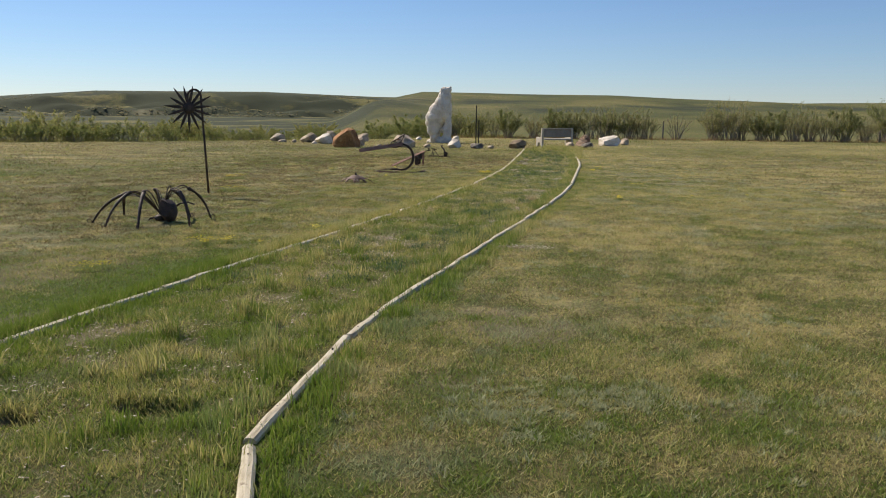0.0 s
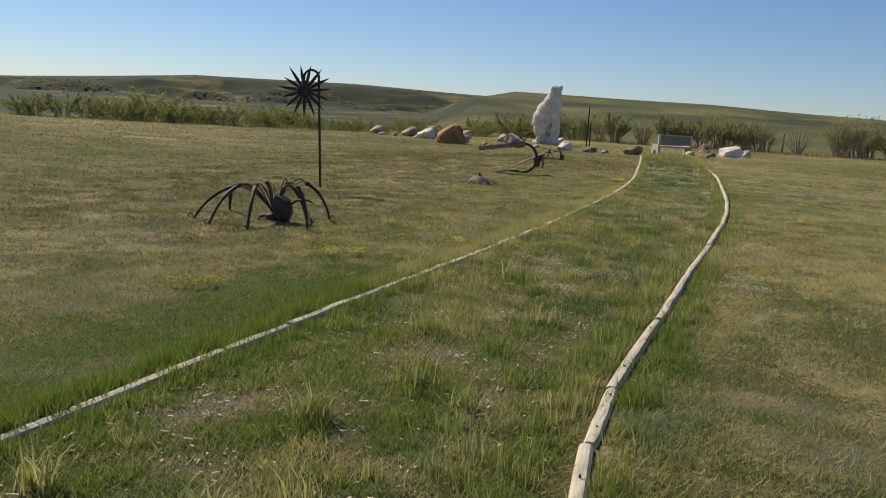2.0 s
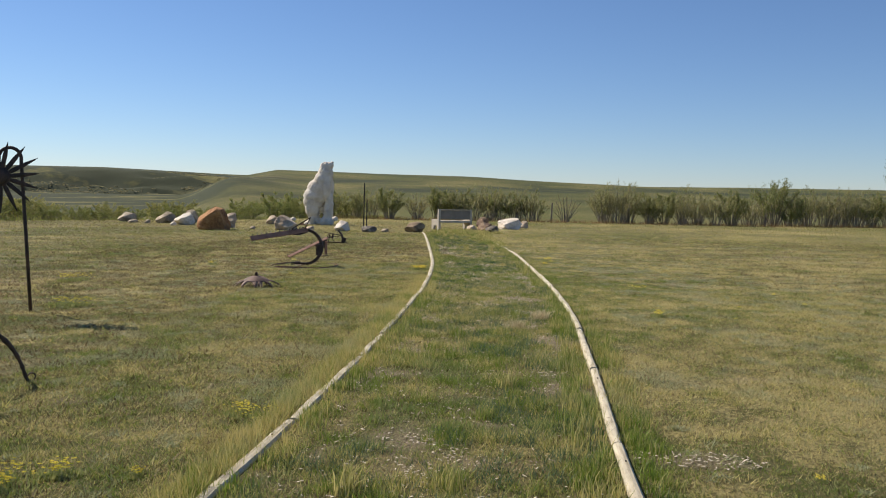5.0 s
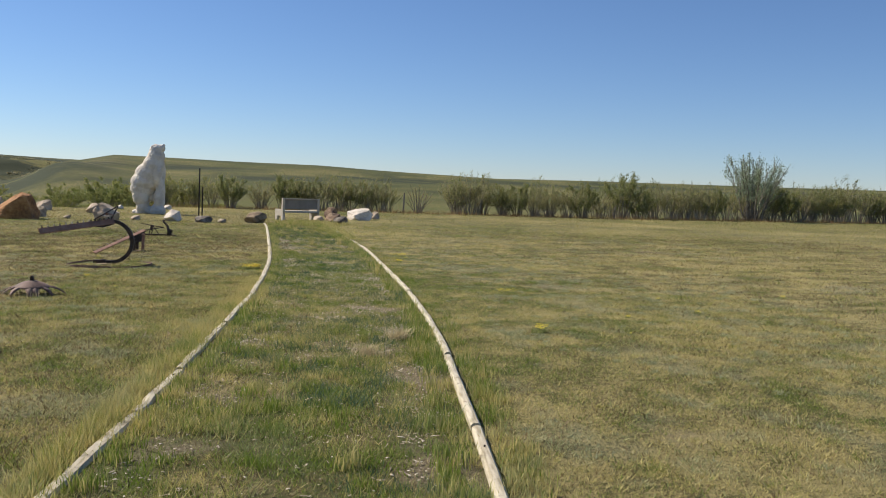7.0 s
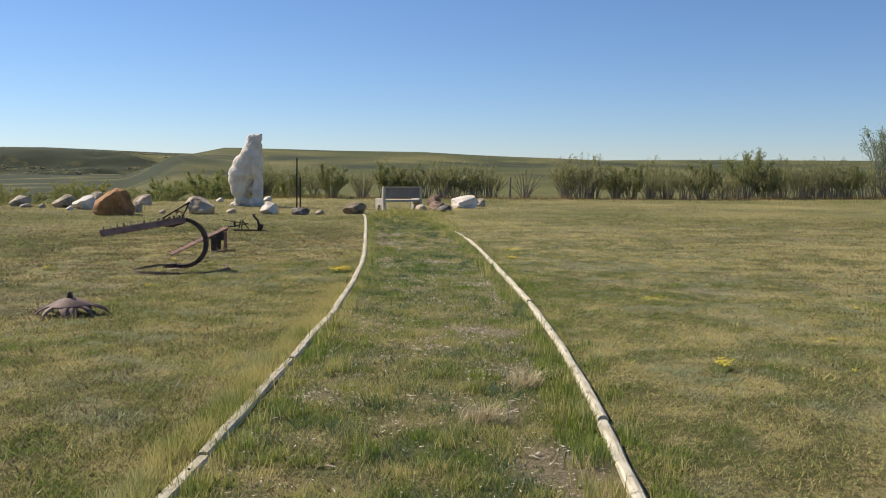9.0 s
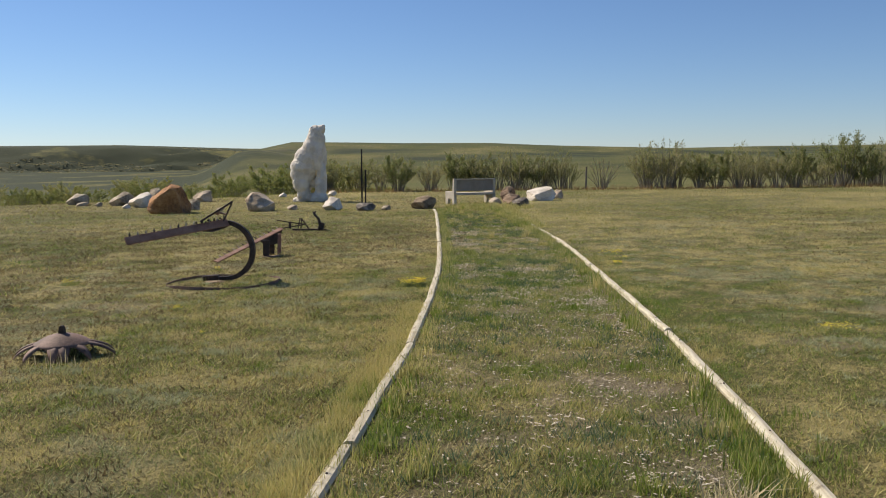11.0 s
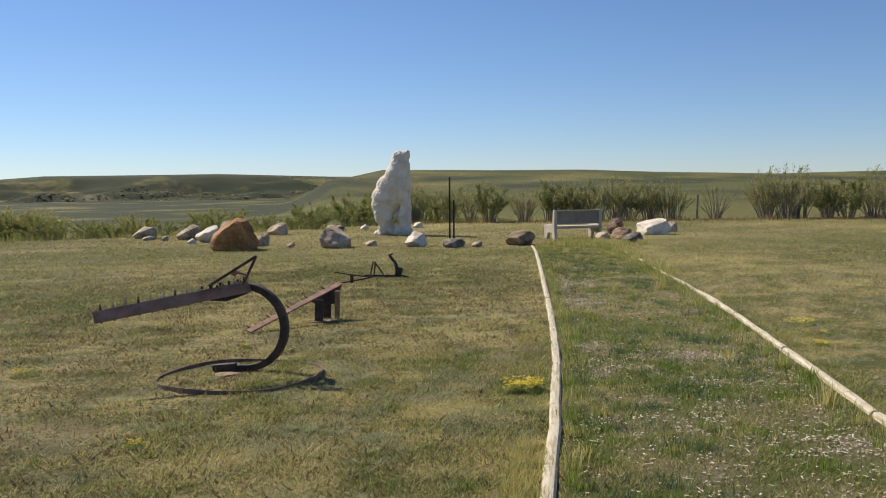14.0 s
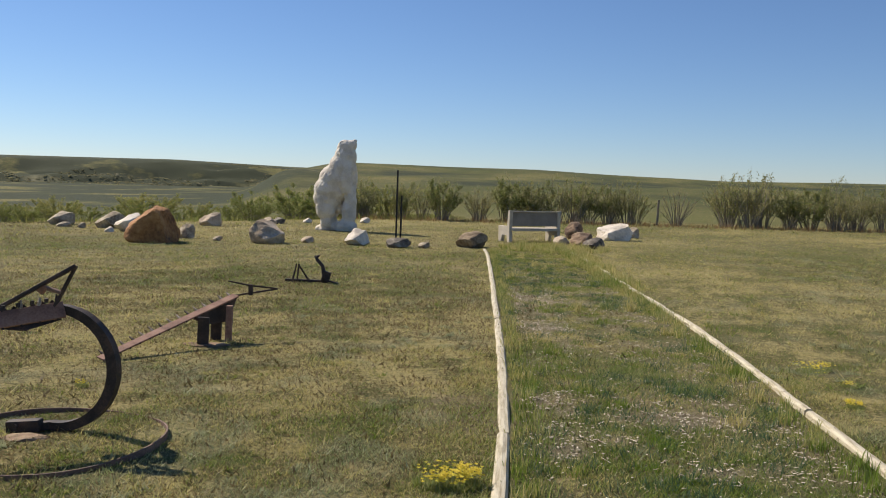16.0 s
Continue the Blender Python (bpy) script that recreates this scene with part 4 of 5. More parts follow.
def peaked_boulder():
    """The big rust-orange boulder with its steep lit side and its peak."""
    flats = (((-0.60, -0.34, 0.72), 0.40), ((0.96, -0.08, 0.24), 0.46), ((0.20, -0.97, 0.08), 0.46), ((-0.97, -0.2, 0.1), 0.76), ((-0.42, -0.88, 0.22), 0.60), ((0.1, 0.9, 0.4), 0.6), ((0.3, -0.6, 0.74), 0.64), ((0.30, -0.1, 0.95), 0.61))
    bm = rock_mesh(37, 1.32, 1.1, 0.91, 0, 0.8, 0.045, flats)
    ob = mesh_object("boulder", bm, ROCK["rust"], True)
    ob.data.set_sharp_from_angle(angle=radians(30))
    ob.matrix_world = pose(-13.95, 39.45, 0, 0, 0, 0)
    return tagged(ob, "large rust-orange peaked boulder with a sunlit flank", "rock", "boulders in an arc on the lawn")


peaked_boulder()


# ---- the bear statue ----
def bear():
    bm = bmesh.new()
    blobs = [
        (0.38, 0, 2.70, 0.30, 0.29, 0.27), (0.52, 0, 2.80, 0.22, 0.2, 0.16), (0.68, 0, 2.93, 0.06, 0.09, 0.07), (0.26, 0.15, 2.86, 0.09, 0.08, 0.07), (0.26, -0.15, 2.86, 0.09, 0.08, 0.07),
        (0.36, 0, 2.42, 0.36, 0.36, 0.40), (0.26, 0, 2.08, 0.44, 0.46, 0.48), (0.06, 0, 1.70, 0.58, 0.50, 0.50), (-0.10, 0, 1.36, 0.60, 0.52, 0.46), (-0.20, 0, 1.08, 0.51, 0.48, 0.42),
        (0.50, 0.2, 1.75, 0.20, 0.22, 0.55), (0.50, -0.24, 1.72, 0.20, 0.2, 0.55), (0.56, 0, 1.15, 0.16, 0.3, 0.42), (0.02, 0, 1.28, 0.22, 0.3, 0.3),
        (0.52, 0.0, 0.64, 0.21, 0.36, 0.50), (0.45, 0, 0.16, 0.31, 0.42, 0.30), (0.60, 0, 0.98, 0.14, 0.28, 0.36),
        (-0.22, 0.2, 0.74, 0.33, 0.26, 0.40), (-0.22, -0.2, 0.74, 0.33, 0.26, 0.40), (-0.19, 0, 0.30, 0.25, 0.38, 0.36), (-0.45, 0, 0.07, 0.19, 0.30, 0.13), (-0.30, -0.22, 0.05, 0.16, 0.14, 0.08),
        (0.20, 0.10, 0.74, 0.24, 0.18, 0.19), (0.10, 0.05, 0.13, 0.22, 0.28, 0.22),
    ]
    for x, y, z, rx, ry, rz in blobs:
        ball(bm, pose(x, y, z), rx, ry, rz, 3)
    ob = mesh_object("bear_statue", bm, bear_mat, True)
    re = ob.modifiers.new("union", "REMESH")
    re.mode, re.voxel_size, re.use_smooth_shade = "VOXEL", 0.032, True
    sm = ob.modifiers.new("smooth", "SMOOTH")
    sm.factor, sm.iterations = 0.5, 3
    tx = bpy.data.textures.new("lumps", "CLOUDS")
    tx.noise_scale, tx.noise_depth = 0.08, 5
    dp = ob.modifiers.new("lumps", "DISPLACE")
    dp.texture, dp.strength, dp.mid_level = tx, 0.062, 0.5
    ob.matrix_world = pose(-11.48, 47.6, -0.03, 0, 0, -8) @ Matrix.Scale(1.035, 4)
    return tagged(ob, "tall rough white stone statue of a standing bear", "statue")


bear()


# ---- bench and posts ----
def bench():
    owner = thing("concrete_bench", pose(-4.66, 45.0, -0.02, 0, 0, 30) @ Matrix.Diagonal((0.93, 0.95, 1.05, 1)), "grey concrete bench seen from behind, backrest slab painted dark as shaded", "bench")
    part("backrest", box(bmesh.new(), pose(0, 0.02, 0.665, -7), 1.66, 0.075, 0.40, 0.012), shaded_back_mat, owner, "backrest slab, its shade painted as dark grey")
    part("top_rail", box(bmesh.new(), pose(0, -0.01, 0.875, -7), 1.76, 0.085, 0.035, 0.008), concrete_mat, owner, "pale top edge")
    part("seat", box(bmesh.new(), pose(0, 0.27, 0.37), 1.76, 0.76, 0.075, 0.012), concrete_mat, owner, "pale concrete seat")
    for s in (-1, 1):
        bm = bmesh.new()
        prof = [(-0.07, -0.04), (0.07, -0.04), (0.14, 0.20), (0.46, 0.20), (0.54, -0.04), (0.70, -0.04), (0.74, 0.46), (0.12, 0.46), (0.06, 0.90), (-0.06, 0.90), (-0.05, 0.46)]
        a = [bm.verts.new((s * 0.86 - 0.055, y, z)) for y, z in prof]
        b = [bm.verts.new((s * 0.86 + 0.055, y, z)) for y, z in prof]
        bm.faces.new(a)
        bm.faces.new(b[::-1])
        for k in range(len(prof)):
            j = (k + 1) % len(prof)
            bm.faces.new((a[k], b[k], b[j], a[j]))
        bmesh.ops.recalc_face_normals(bm, faces=bm.faces[:])
        bmesh.ops.bevel(bm, geom=bm.edges[:], offset=0.01, segments=1, affect="EDGES")
        part("end_frame", bm, concrete_mat, owner, "pale concrete end frame")
    return owner


bench()


def steel_post(x, y, tall, label):
    bm = bmesh.new()
    for s in (-1, 1):
        box(bm, pose(0.013 * s, 0, tall / 2 - 0.1, 0, 0, 35 * s), 0.03, 0.007, tall + 0.2, 0.001)
    box(bm, pose(0, 0.012, tall / 2 - 0.1), 0.014, 0.035, tall + 0.2, 0.001)
    ob = mesh_object("steel_post", bm, black_mat, False)
    ob.matrix_world = pose(x, y, 0, 0.6, 0.4, 10)
    return tagged(ob, label, "post", "steel posts")


steel_post(-8.76, 44.6, 2.02, "tall thin black steel post standing in the lawn")
steel_post(-8.66, 44.8, 1.27, "short thin black steel post beside a taller one")


# ---- scrap-metal spider ----
def spider():
    c = Vector((-6.88, 11.72, 0))
    owner = thing("spider_sculpture", Matrix.Translation(c), "dark scrap-iron spider sculpture on eight arched legs", "sculpture")
    bm = bmesh.new()
    ball(bm, pose(0.16, -0.04, 0.185, 8, -14, 0), 0.118, 0.145, 0.185, 4)
    middle = Vector((0.16, -0.04, 0.185))
    for v in bm.verts:
        p = v.co - middle
        for nrm, lim in ((Vector((-0.99, 0, 0.1)), 0.085), (Vector((0.42, 0, 0.91)).normalized(), 0.118), (Vector((0.1, -1, 0.2)).normalized(), 0.105)):
            over = p.dot(nrm) - lim
            if over > 0:
                p -= nrm * over * 0.94
        v.co = middle + p * 0.98
    abdomen = part("abdomen", bm, iron_mat, owner, "flat-sided dark iron abdomen", True)
    abdomen.data.set_sharp_from_angle(angle=radians(28))
    part("spinneret", tube(bmesh.new(), [(0.26, -0.10, 0.21), (0.30, -0.13, 0.215)], [0.012, 0.006], 8), iron_mat, abdomen)
    part("cap", tube(bmesh.new(), [(0.09, -0.03, 0.29), (0.085, -0.03, 0.345)], [0.03, 0.016], 10), iron_mat, abdomen)
    bm = bmesh.new()
    ball(bm, pose(-0.02, 0.04, 0.05), 0.085, 0.08, 0.055, 3)
    head = part("head", bm, iron_mat, owner, "low dark iron head", True)
    for s in (-1, 1):
        part("fang", tube(bmesh.new(), [(-0.12, 0.03 * s, 0.06), (-0.16, 0.03 * s, 0.03), (-0.165, 0.025 * s, 0.0)], [0.012, 0.009, 0.004], 6), iron_mat, head)
    legs = [
        ((-7.66, 11.23), (-7.16, 11.34, 0.43)), ((-7.25, 10.94), (-7.12, 11.36, 0.44)), ((-6.72, 10.90), (-6.88, 11.34, 0.46)), ((-6.19, 11.33), (-6.40, 11.46, 0.46)),
        ((-6.36, 12.25), (-6.58, 12.03, 0.46)), ((-7.78, 12.20), (-7.62, 11.98, 0.32)), ((-7.18, 12.25), (-7.13, 12.03, 0.43)), ((-6.72, 12.30), (-6.78, 11.90, 0.45)),
    ]
    for k, (f, kn) in enumerate(legs):
        foot, knee = Vector((*f, 0.0)) - c, Vector(kn) - c
        root = Vector((0.02, 0.02, 0.08)) if k in (0, 1, 2, 5, 6) else Vector((0.10, -0.02, 0.28))
        out = (foot - knee)
        flat = Vector((out.x, out.y, 0))
        bend = knee.lerp(foot, 0.5) + flat.normalized() * 0.09 + Vector((0, 0, 0.10))
        pts, radii = [], []
        grit = random.Random(40 + k)
        for j in range(29):
            t = j / 28
            pts.append(knee * (1 - t) ** 2 + bend * 2 * t * (1 - t) + (foot - Vector((0, 0, 0.02))) * t * t)
            radii.append((0.030 - 0.015 * t) * (1 + grit.uniform(-0.16, 0.2)))
        leg = part("leg", tube(bmesh.new(), pts, radii, 8, 0.75), iron_mat, owner, "curved iron tine leg", True)
        bm = bmesh.new()
        ball(bm, Matrix.Translation(knee), 0.034, 0.034, 0.03, 2)
        part("knee", bm, iron_mat, leg, smooth=True)
        u = flat.normalized()
        ring = arc(foot + u * 0.03 + Vector((0, 0, 0.035)), u, (0, 0, 1), 0.03, 0, 2 * math.pi, 14)
        part("foot_ring", tube(bmesh.new(), ring, 0.0055, 6), iron_mat, leg, smooth=True)
        top = knee.lerp(root, 0.40) + Vector((0, 0, 0.24))
        rod = []
        for j in range(11):
            t = j / 10
            rod.append(knee * (1 - t) ** 2 + top * 2 * t * (1 - t) + root * t * t)
        part("upper_rod", tube(bmesh.new(), rod, 0.008, 6), iron_mat, leg, "thin arched iron rod", True)
        beside = Vector((-(root - knee).y, (root - knee).x, 0)).normalized() * 0.045
        part("upper_rod", tube(bmesh.new(), [p + beside * math.sin(math.pi * j / 10) + Vector((0, 0, -0.03 * math.sin(math.pi * j / 10))) for j, p in enumerate(rod)], 0.006, 6), iron_mat, leg, "thin arched iron rod", True)
    part("tail_rod", tube(bmesh.new(), [(0.22, 0.05, 0.22), (0.30, 0.06, 0.27), (0.42, 0.06, 0.29), (0.52, 0.05, 0.265)], [0.014, 0.013, 0.012, 0.009], 6), iron_mat, owner, "curved iron rod", True)
    return owner


spider()


# ---- scrap-metal flower ----
def metal_flower():
    base = Vector((-8.42, 16.02, 0))
    owner = thing("metal_flower", Matrix.Translation(base), "dark iron flower of pointed spikes on a hooked pole", "sculpture")
    tilt = Vector((-0.08, -0.05, 0))
    heart = Vector((-0.275, -0.17, 1.635))
    pts = [Vector((0, 0, -0.08)), Vector((0, 0, 0.9)) + tilt * 0.5, Vector((0, 0, 1.80)) + tilt]
    top = Vector((0, 0, 1.86)) + tilt
    way = Vector((heart.x, heart.y * 0.3, 0)).normalized()
    pts += arc(top + way * 0.13, -way, (0, 0, 1), 0.13, 0.1, math.pi * 0.93, 12)
    pts += [pts[-1] + Vector((0, -0.0, -0.08)), heart + Vector((0.05, 0.05, 0.06))]
    part("pole", tube(bmesh.new(), pts, 0.021, 10), iron_mat, owner, "slim dark iron pole with a hooked top", True)
    face = look(heart, heart + Vector((0.35, -1.0, 0.05)))
    bm = bmesh.new()
    ball(bm, face, 0.10, 0.10, 0.045, 3)
    disc = part("flower_disc", bm, iron_mat, owner, "round dark flower centre", True)
    part("disc_ring", tube(bmesh.new(), [face @ Vector((0.10 * math.cos(a), 0.10 * math.sin(a), 0)) for a in [2 * math.pi * k / 20 for k in range(21)]], 0.014, 6), iron_mat, disc, smooth=True)
    for k in range(15):
        a = 2 * math.pi * k / 15 + 0.1
        r = random.Random(k)
        ln = r.uniform(0.41, 0.49)
        d = Vector((math.cos(a), math.sin(a), 0))
        w = r.uniform(-0.02, 0.03)
        line = [face @ (d * s + Vector((0, 0, w * (s / 0.4) ** 2))) for s in (0.08, 0.15, 0.27, ln * 0.85, ln)]
        part("petal", tube(bmesh.new(), line, [0.022, 0.030, 0.030, 0.015, 0.003], 6, 0.3, face.to_3x3() @ Vector((0, 0, 1))), iron_mat, owner, smooth=False)
    return owner


metal_flower()


# ---- turtle of plough discs ----
def turtle():
    owner = thing("turtle_sculpture", pose(-6.58, 19.48, 0), "rusty iron turtle sculpture, a dished disc standing on curved tines", "sculpture")
    bm = bmesh.new()
    rings = []
    for k in range(12):
        t = k / 11
        r, z = 0.21 * (1 - t) + 0.004, 0.098 + 0.078 * (1 - (1 - t) ** 2)
        rings.append([bm.verts.new((r * math.cos(a), r * math.sin(a), z)) for a in [2 * math.pi * j / 32 for j in range(32)]])
    for k in range(12):
        t = k / 11
        r, z = 0.21 * t + 0.004, 0.090 + 0.078 * (1 - t ** 2)
        rings.append([bm.verts.new((r * math.cos(a), r * math.sin(a), z)) for a in [2 * math.pi * j / 32 for j in range(32)]])
    for a, b in zip(rings, rings[1:] + rings[:1]):
        for j in range(32):
            bm.faces.new((a[j], a[(j + 1) % 32], b[(j + 1) % 32], b[j]))
    bmesh.ops.recalc_face_normals(bm, faces=bm.faces[:])
    shell = part("shell", bm, rust_mat, owner, "dished rusty disc shell", True)
    knob = bmesh.new()
    rings = [[knob.verts.new((x * wx, y * 0.018, z)) for x, y in ((-1, -1), (1, -1), (1, 1), (-1, 1))] for wx, z in ((0.027, 0.165), (0.018, 0.205), (0.014, 0.226), (0.007, 0.236))]
    for a, b in zip(rings, rings[1:]):
        for j in range(4):
            knob.faces.new((a[j], a[(j + 1) % 4], b[(j + 1) % 4], b[j]))
    knob.faces.new(rings[-1])
    part("fin", knob, iron_mat, shell, "upright tapered iron stub")
    for a, reach, wide in ((-172, 0.37, 0.052), (-146, 0.36, 0.050), (-120, 0.34, 0.050), (-78, 0.30, 0.052), (-62, 0.30, 0.050), (-28, 0.33, 0.042), (8, 0.40, 0.050), (30, 0.38, 0.045), (72, 0.32, 0.046), (112, 0.33, 0.046), (150, 0.35, 0.048)):
        d, s = Vector((math.cos(radians(a)), math.sin(radians(a)), 0)), Vector((-math.sin(radians(a)), math.cos(radians(a)), 0))
        bm = bmesh.new()
        last = None
        for k in range(8):
            t = k / 7
            c = d * (0.175 + (reach - 0.175) * (1 - (1 - t) ** 1.6)) + Vector((0, 0, 0.104 - 0.118 * t ** 1.5)) + s * (0.02 * t * t)
            w = wide * (1 - t ** 1.7) + 0.004
            ring = [bm.verts.new(c + s * u * w + Vector((0, 0, h))) for u, h in ((-1, -0.004), (0, 0.008), (1, -0.004), (0, -0.006))]
            if last:
                for j in range(4):
                    bm.faces.new((last[j], last[(j + 1) % 4], ring[(j + 1) % 4], ring[j]))
            last = ring
        bmesh.ops.recalc_face_normals(bm, faces=bm.faces[:])
        part("tine", bm, rust_mat, owner, "curved pointed iron tine", True)
    return owner


turtle()


def pale_weeds():
    """Thin pale seed stalks before the turtle."""
    m = 24
    x, y = -6.42 + rng.normal(0, 0.07, m), 19.14 + rng.normal(0, 0.05, m)
    blades("pale_weeds", x, y, rng.uniform(0.05, 0.14, m), rng.uniform(0.004, 0.007, m), rng.uniform(0, 0.3, m), np.zeros(m), straw_mat, "thin pale seed stalks before the turtle", True, 0.3)


pale_weeds()


# ---- sickle bars ----
def plate(bm, p, q, across, width, thick):
    """A flat bar from p to q, its face turned by across."""
    p, q, across = Vector(p), Vector(q), Vector(across).normalized()
    d = (q - p).normalized()
    nrm = d.cross(across).normalized()
    across = nrm.cross(d)
    m = Matrix((across, d, nrm)).transposed().to_4x4()
    m.translation = (p + q) / 2
    return box(bm, m, width, (q - p).length, thick, min(thick, width) * 0.2)


def sickle_bar(owner, p, q, across, n, width, mat, tooth_up, tooth):
    """A mower's cutter bar with a row of guards."""
    bar = part("cutter_bar", plate(bmesh.new(), p, q, across, width, 0.016), mat, owner, "rusty flat cutter bar")
    p, q = Vector(p), Vector(q)
    across = Vector(across).normalized()
    r = random.Random(3)
    for k in range(n):
        f = (k + 0.6) / n
        c = p.lerp(q, f) + across * (width * 0.5)
        up = (Vector(tooth_up) + Vector((r.uniform(-0.12, 0.12), r.uniform(-0.12, 0.12), 0))).normalized()
        part("guard", tube(bmesh.new(), [c - up * 0.02, c + up * 0.02, c + up * tooth * 0.55, c + up * tooth], [0.011, 0.012, 0.009, 0.005], 6), pin_mat if k % 3 else iron_mat, bar, "pointed iron guard")
        part("rivet", tube(bmesh.new(), [c - across * (width * 0.94), c - across * (width * 1.06) - Vector((0, 0, 0.004))], 0.007, 8), iron_mat, bar)
    return bar


def arm_sculpture():
    base = Vector((-6.95, 23.87, 0))
    owner = thing("sickle_bar_sculpture", Matrix.Translation(base), "rusty sculpture of a toothed cutter bar on a curved iron arm", "sculpture")
    rad = 0.36
    centre = Vector((0.17, 0.0, 0.385))
    pts = arc(centre, (1, 0, 0), (0, 0, 1), rad, math.radians(-97), math.radians(101), 26)
    pts = [Vector((-0.02, -0.06, 0.04)), Vector((0.06, -0.035, 0.025))] + pts + [pts[-1] + Vector((-0.09, -0.05, -0.018))]
    bm = bmesh.new()
    for k, p in enumerate(pts):
        d = (pts[min(k + 1, len(pts) - 1)] - pts[max(k - 1, 0)]).normalized()
        inn = Vector((0, 1, 0)).cross(d).normalized()
        grow = 0.8 + 0.35 * math.sin(math.pi * k / (len(pts) - 1))
        w2 = 0.030
        ring = [p + Vector((0, sy * w2, 0)) + inn * (st * 0.028 * grow) for sy, st in ((-1, -1), (1, -1), (1, 1), (-1, 1))]
        vs = [bm.verts.new(v) for v in ring]
        if k:
            for j in range(4):
                bm.faces.new((last[j], last[(j + 1) % 4], vs[(j + 1) % 4], vs[j]))
        else:
            bm.faces.new(vs[::-1])
        last = vs
    bm.faces.new(last)
    bmesh.ops.recalc_face_normals(bm, faces=bm.faces[:])
    part("curved_arm", bm, iron_mat, owner, "thick curved dark iron arm", False)
    foot = part("foot", box(bmesh.new(), pose(0.0, -0.08, 0.035, 0, -4, 10), 0.20, 0.07, 0.075, 0.008), iron_mat, owner, "iron foot block")
    part("bolt", tube(bmesh.new(), [(-0.03, -0.135, 0.04), (-0.03, -0.10, 0.04)], 0.016, 6), iron_mat, foot)
    top = Vector((-6.72, 23.84, 0.745)) - base
    tip = Vector((-7.70, 23.02, 0.575)) - base
    bar = sickle_bar(owner, tip, top, (-0.35, 0.45, 0.8), 13, 0.108, bar_mat, (-0.1, 0.25, 0.95), 0.05)
    along, rise = (tip - top).normalized(), Vector((-0.35, 0.45, 0.8)).normalized()
    back = along.cross(rise).normalized() * 0.012
    knife = bmesh.new()
    edge = [top + along * (0.04 + 0.026 * k) + rise * (0.052 + (0.034 if k % 2 else 0.0)) for k in range(13)] + [top + along * 0.352 - rise * 0.050, top + along * 0.22 - rise * 0.088, top + along * 0.02 - rise * 0.056]
    one, two = [knife.verts.new(p + back) for p in edge], [knife.verts.new(p + back * 1.6) for p in edge]
    knife.faces.new(one)
    knife.faces.new(two[::-1])
    for k in range(len(edge)):
        j = (k + 1) % len(edge)
        knife.faces.new((one[k], two[k], two[j], one[j]))
    bmesh.ops.recalc_face_normals(knife, faces=knife.faces[:])
    part("knife", knife, iron_mat, bar, "jagged black knife plate")
    for k in range(5):
        c = top.lerp(tip, 0.08 + 0.06 * k) + Vector((-0.01, 0.02, 0.055))
        part("bolt", tube(bmesh.new(), [c, c + Vector((0, 0, 0.025))], 0.012, 6), iron_mat, bar)
    peak = Vector((-6.67, 23.88, 1.005)) - base
    frame_part = part("bracket", plate(bmesh.new(), top + Vector((-0.30, -0.17, 0.02)), peak, (0, 1, 0.1), 0.06, 0.022), iron_mat, owner, "upright triangular iron bracket")
    part("strut", plate(bmesh.new(), top + Vector((-0.06, -0.02, 0.0)), peak, (0, 1, 0.1), 0.03, 0.016), iron_mat, frame_part)
    part("clevis", box(bmesh.new(), pose(*(top + Vector((-0.115, -0.05, 0.125))), 0, 35, 0), 0.05, 0.03, 0.055, 0.005), bar_mat, frame_part, "worn rusty clevis")
    part("crosspiece", plate(bmesh.new(), top + Vector((-0.14, -0.06, 0.145)), top + Vector((-0.02, -0.0, 0.10)), (0, 1, 0.1), 0.03, 0.02), rust_mat, frame_part)
    return owner


arm_sculpture()


def flat_ring(r, w, t, mat, name):
    """A hoop standing on its edge."""
    bm = bmesh.new()
    n = 56
    rings = []
    for k in range(n):
        a = 2 * math.pi * k / n
        c, s = math.cos(a), math.sin(a)
        wob = 0.012 * math.sin(3 * a + 1)
        rings.append([bm.verts.new(((r + dr) * c, (r + dr) * s, z + wob)) for dr, z in ((-t, 0), (t, 0), (t, w), (-t, w))])
    for k in range(n):
        a, b = rings[k], rings[(k + 1) % n]
        for j in range(4):
            bm.faces.new((a[j], a[(j + 1) % 4], b[(j + 1) % 4], b[j]))
    bmesh.ops.recalc_face_normals(bm, faces=bm.faces[:])
    return mesh_object(name, bm, mat, False)


hoop = flat_ring(0.69, 0.042, 0.004, rust_mat, "iron_hoop")
hoop.matrix_world = pose(-6.73, 23.63, -0.015, -0.6, -0.7, 0)
tagged(hoop, "rusty iron hoop from a wagon wheel lying in the grass", "hoop")
slab = mesh_object("flat_stone", rock_mesh(88, 0.28, 0.16, 0.02, 8, 0.7, 0.05), ROCK["brown"], True)
slab.matrix_world = pose(-6.86, 23.66, 0, 0, 0, 10)
tagged(slab, "flat tan stone under the iron foot", "stone")
footing = mesh_object("flat_stone", rock_mesh(89, 0.46, 0.22, 0.016, 8, 0.7, 0.05), ROCK["brown"], True)
footing.matrix_world = pose(-7.06, 26.74, 0, 0, 0, 5)
tagged(footing, "flat tan stone under the iron legs of the ramp", "stone")


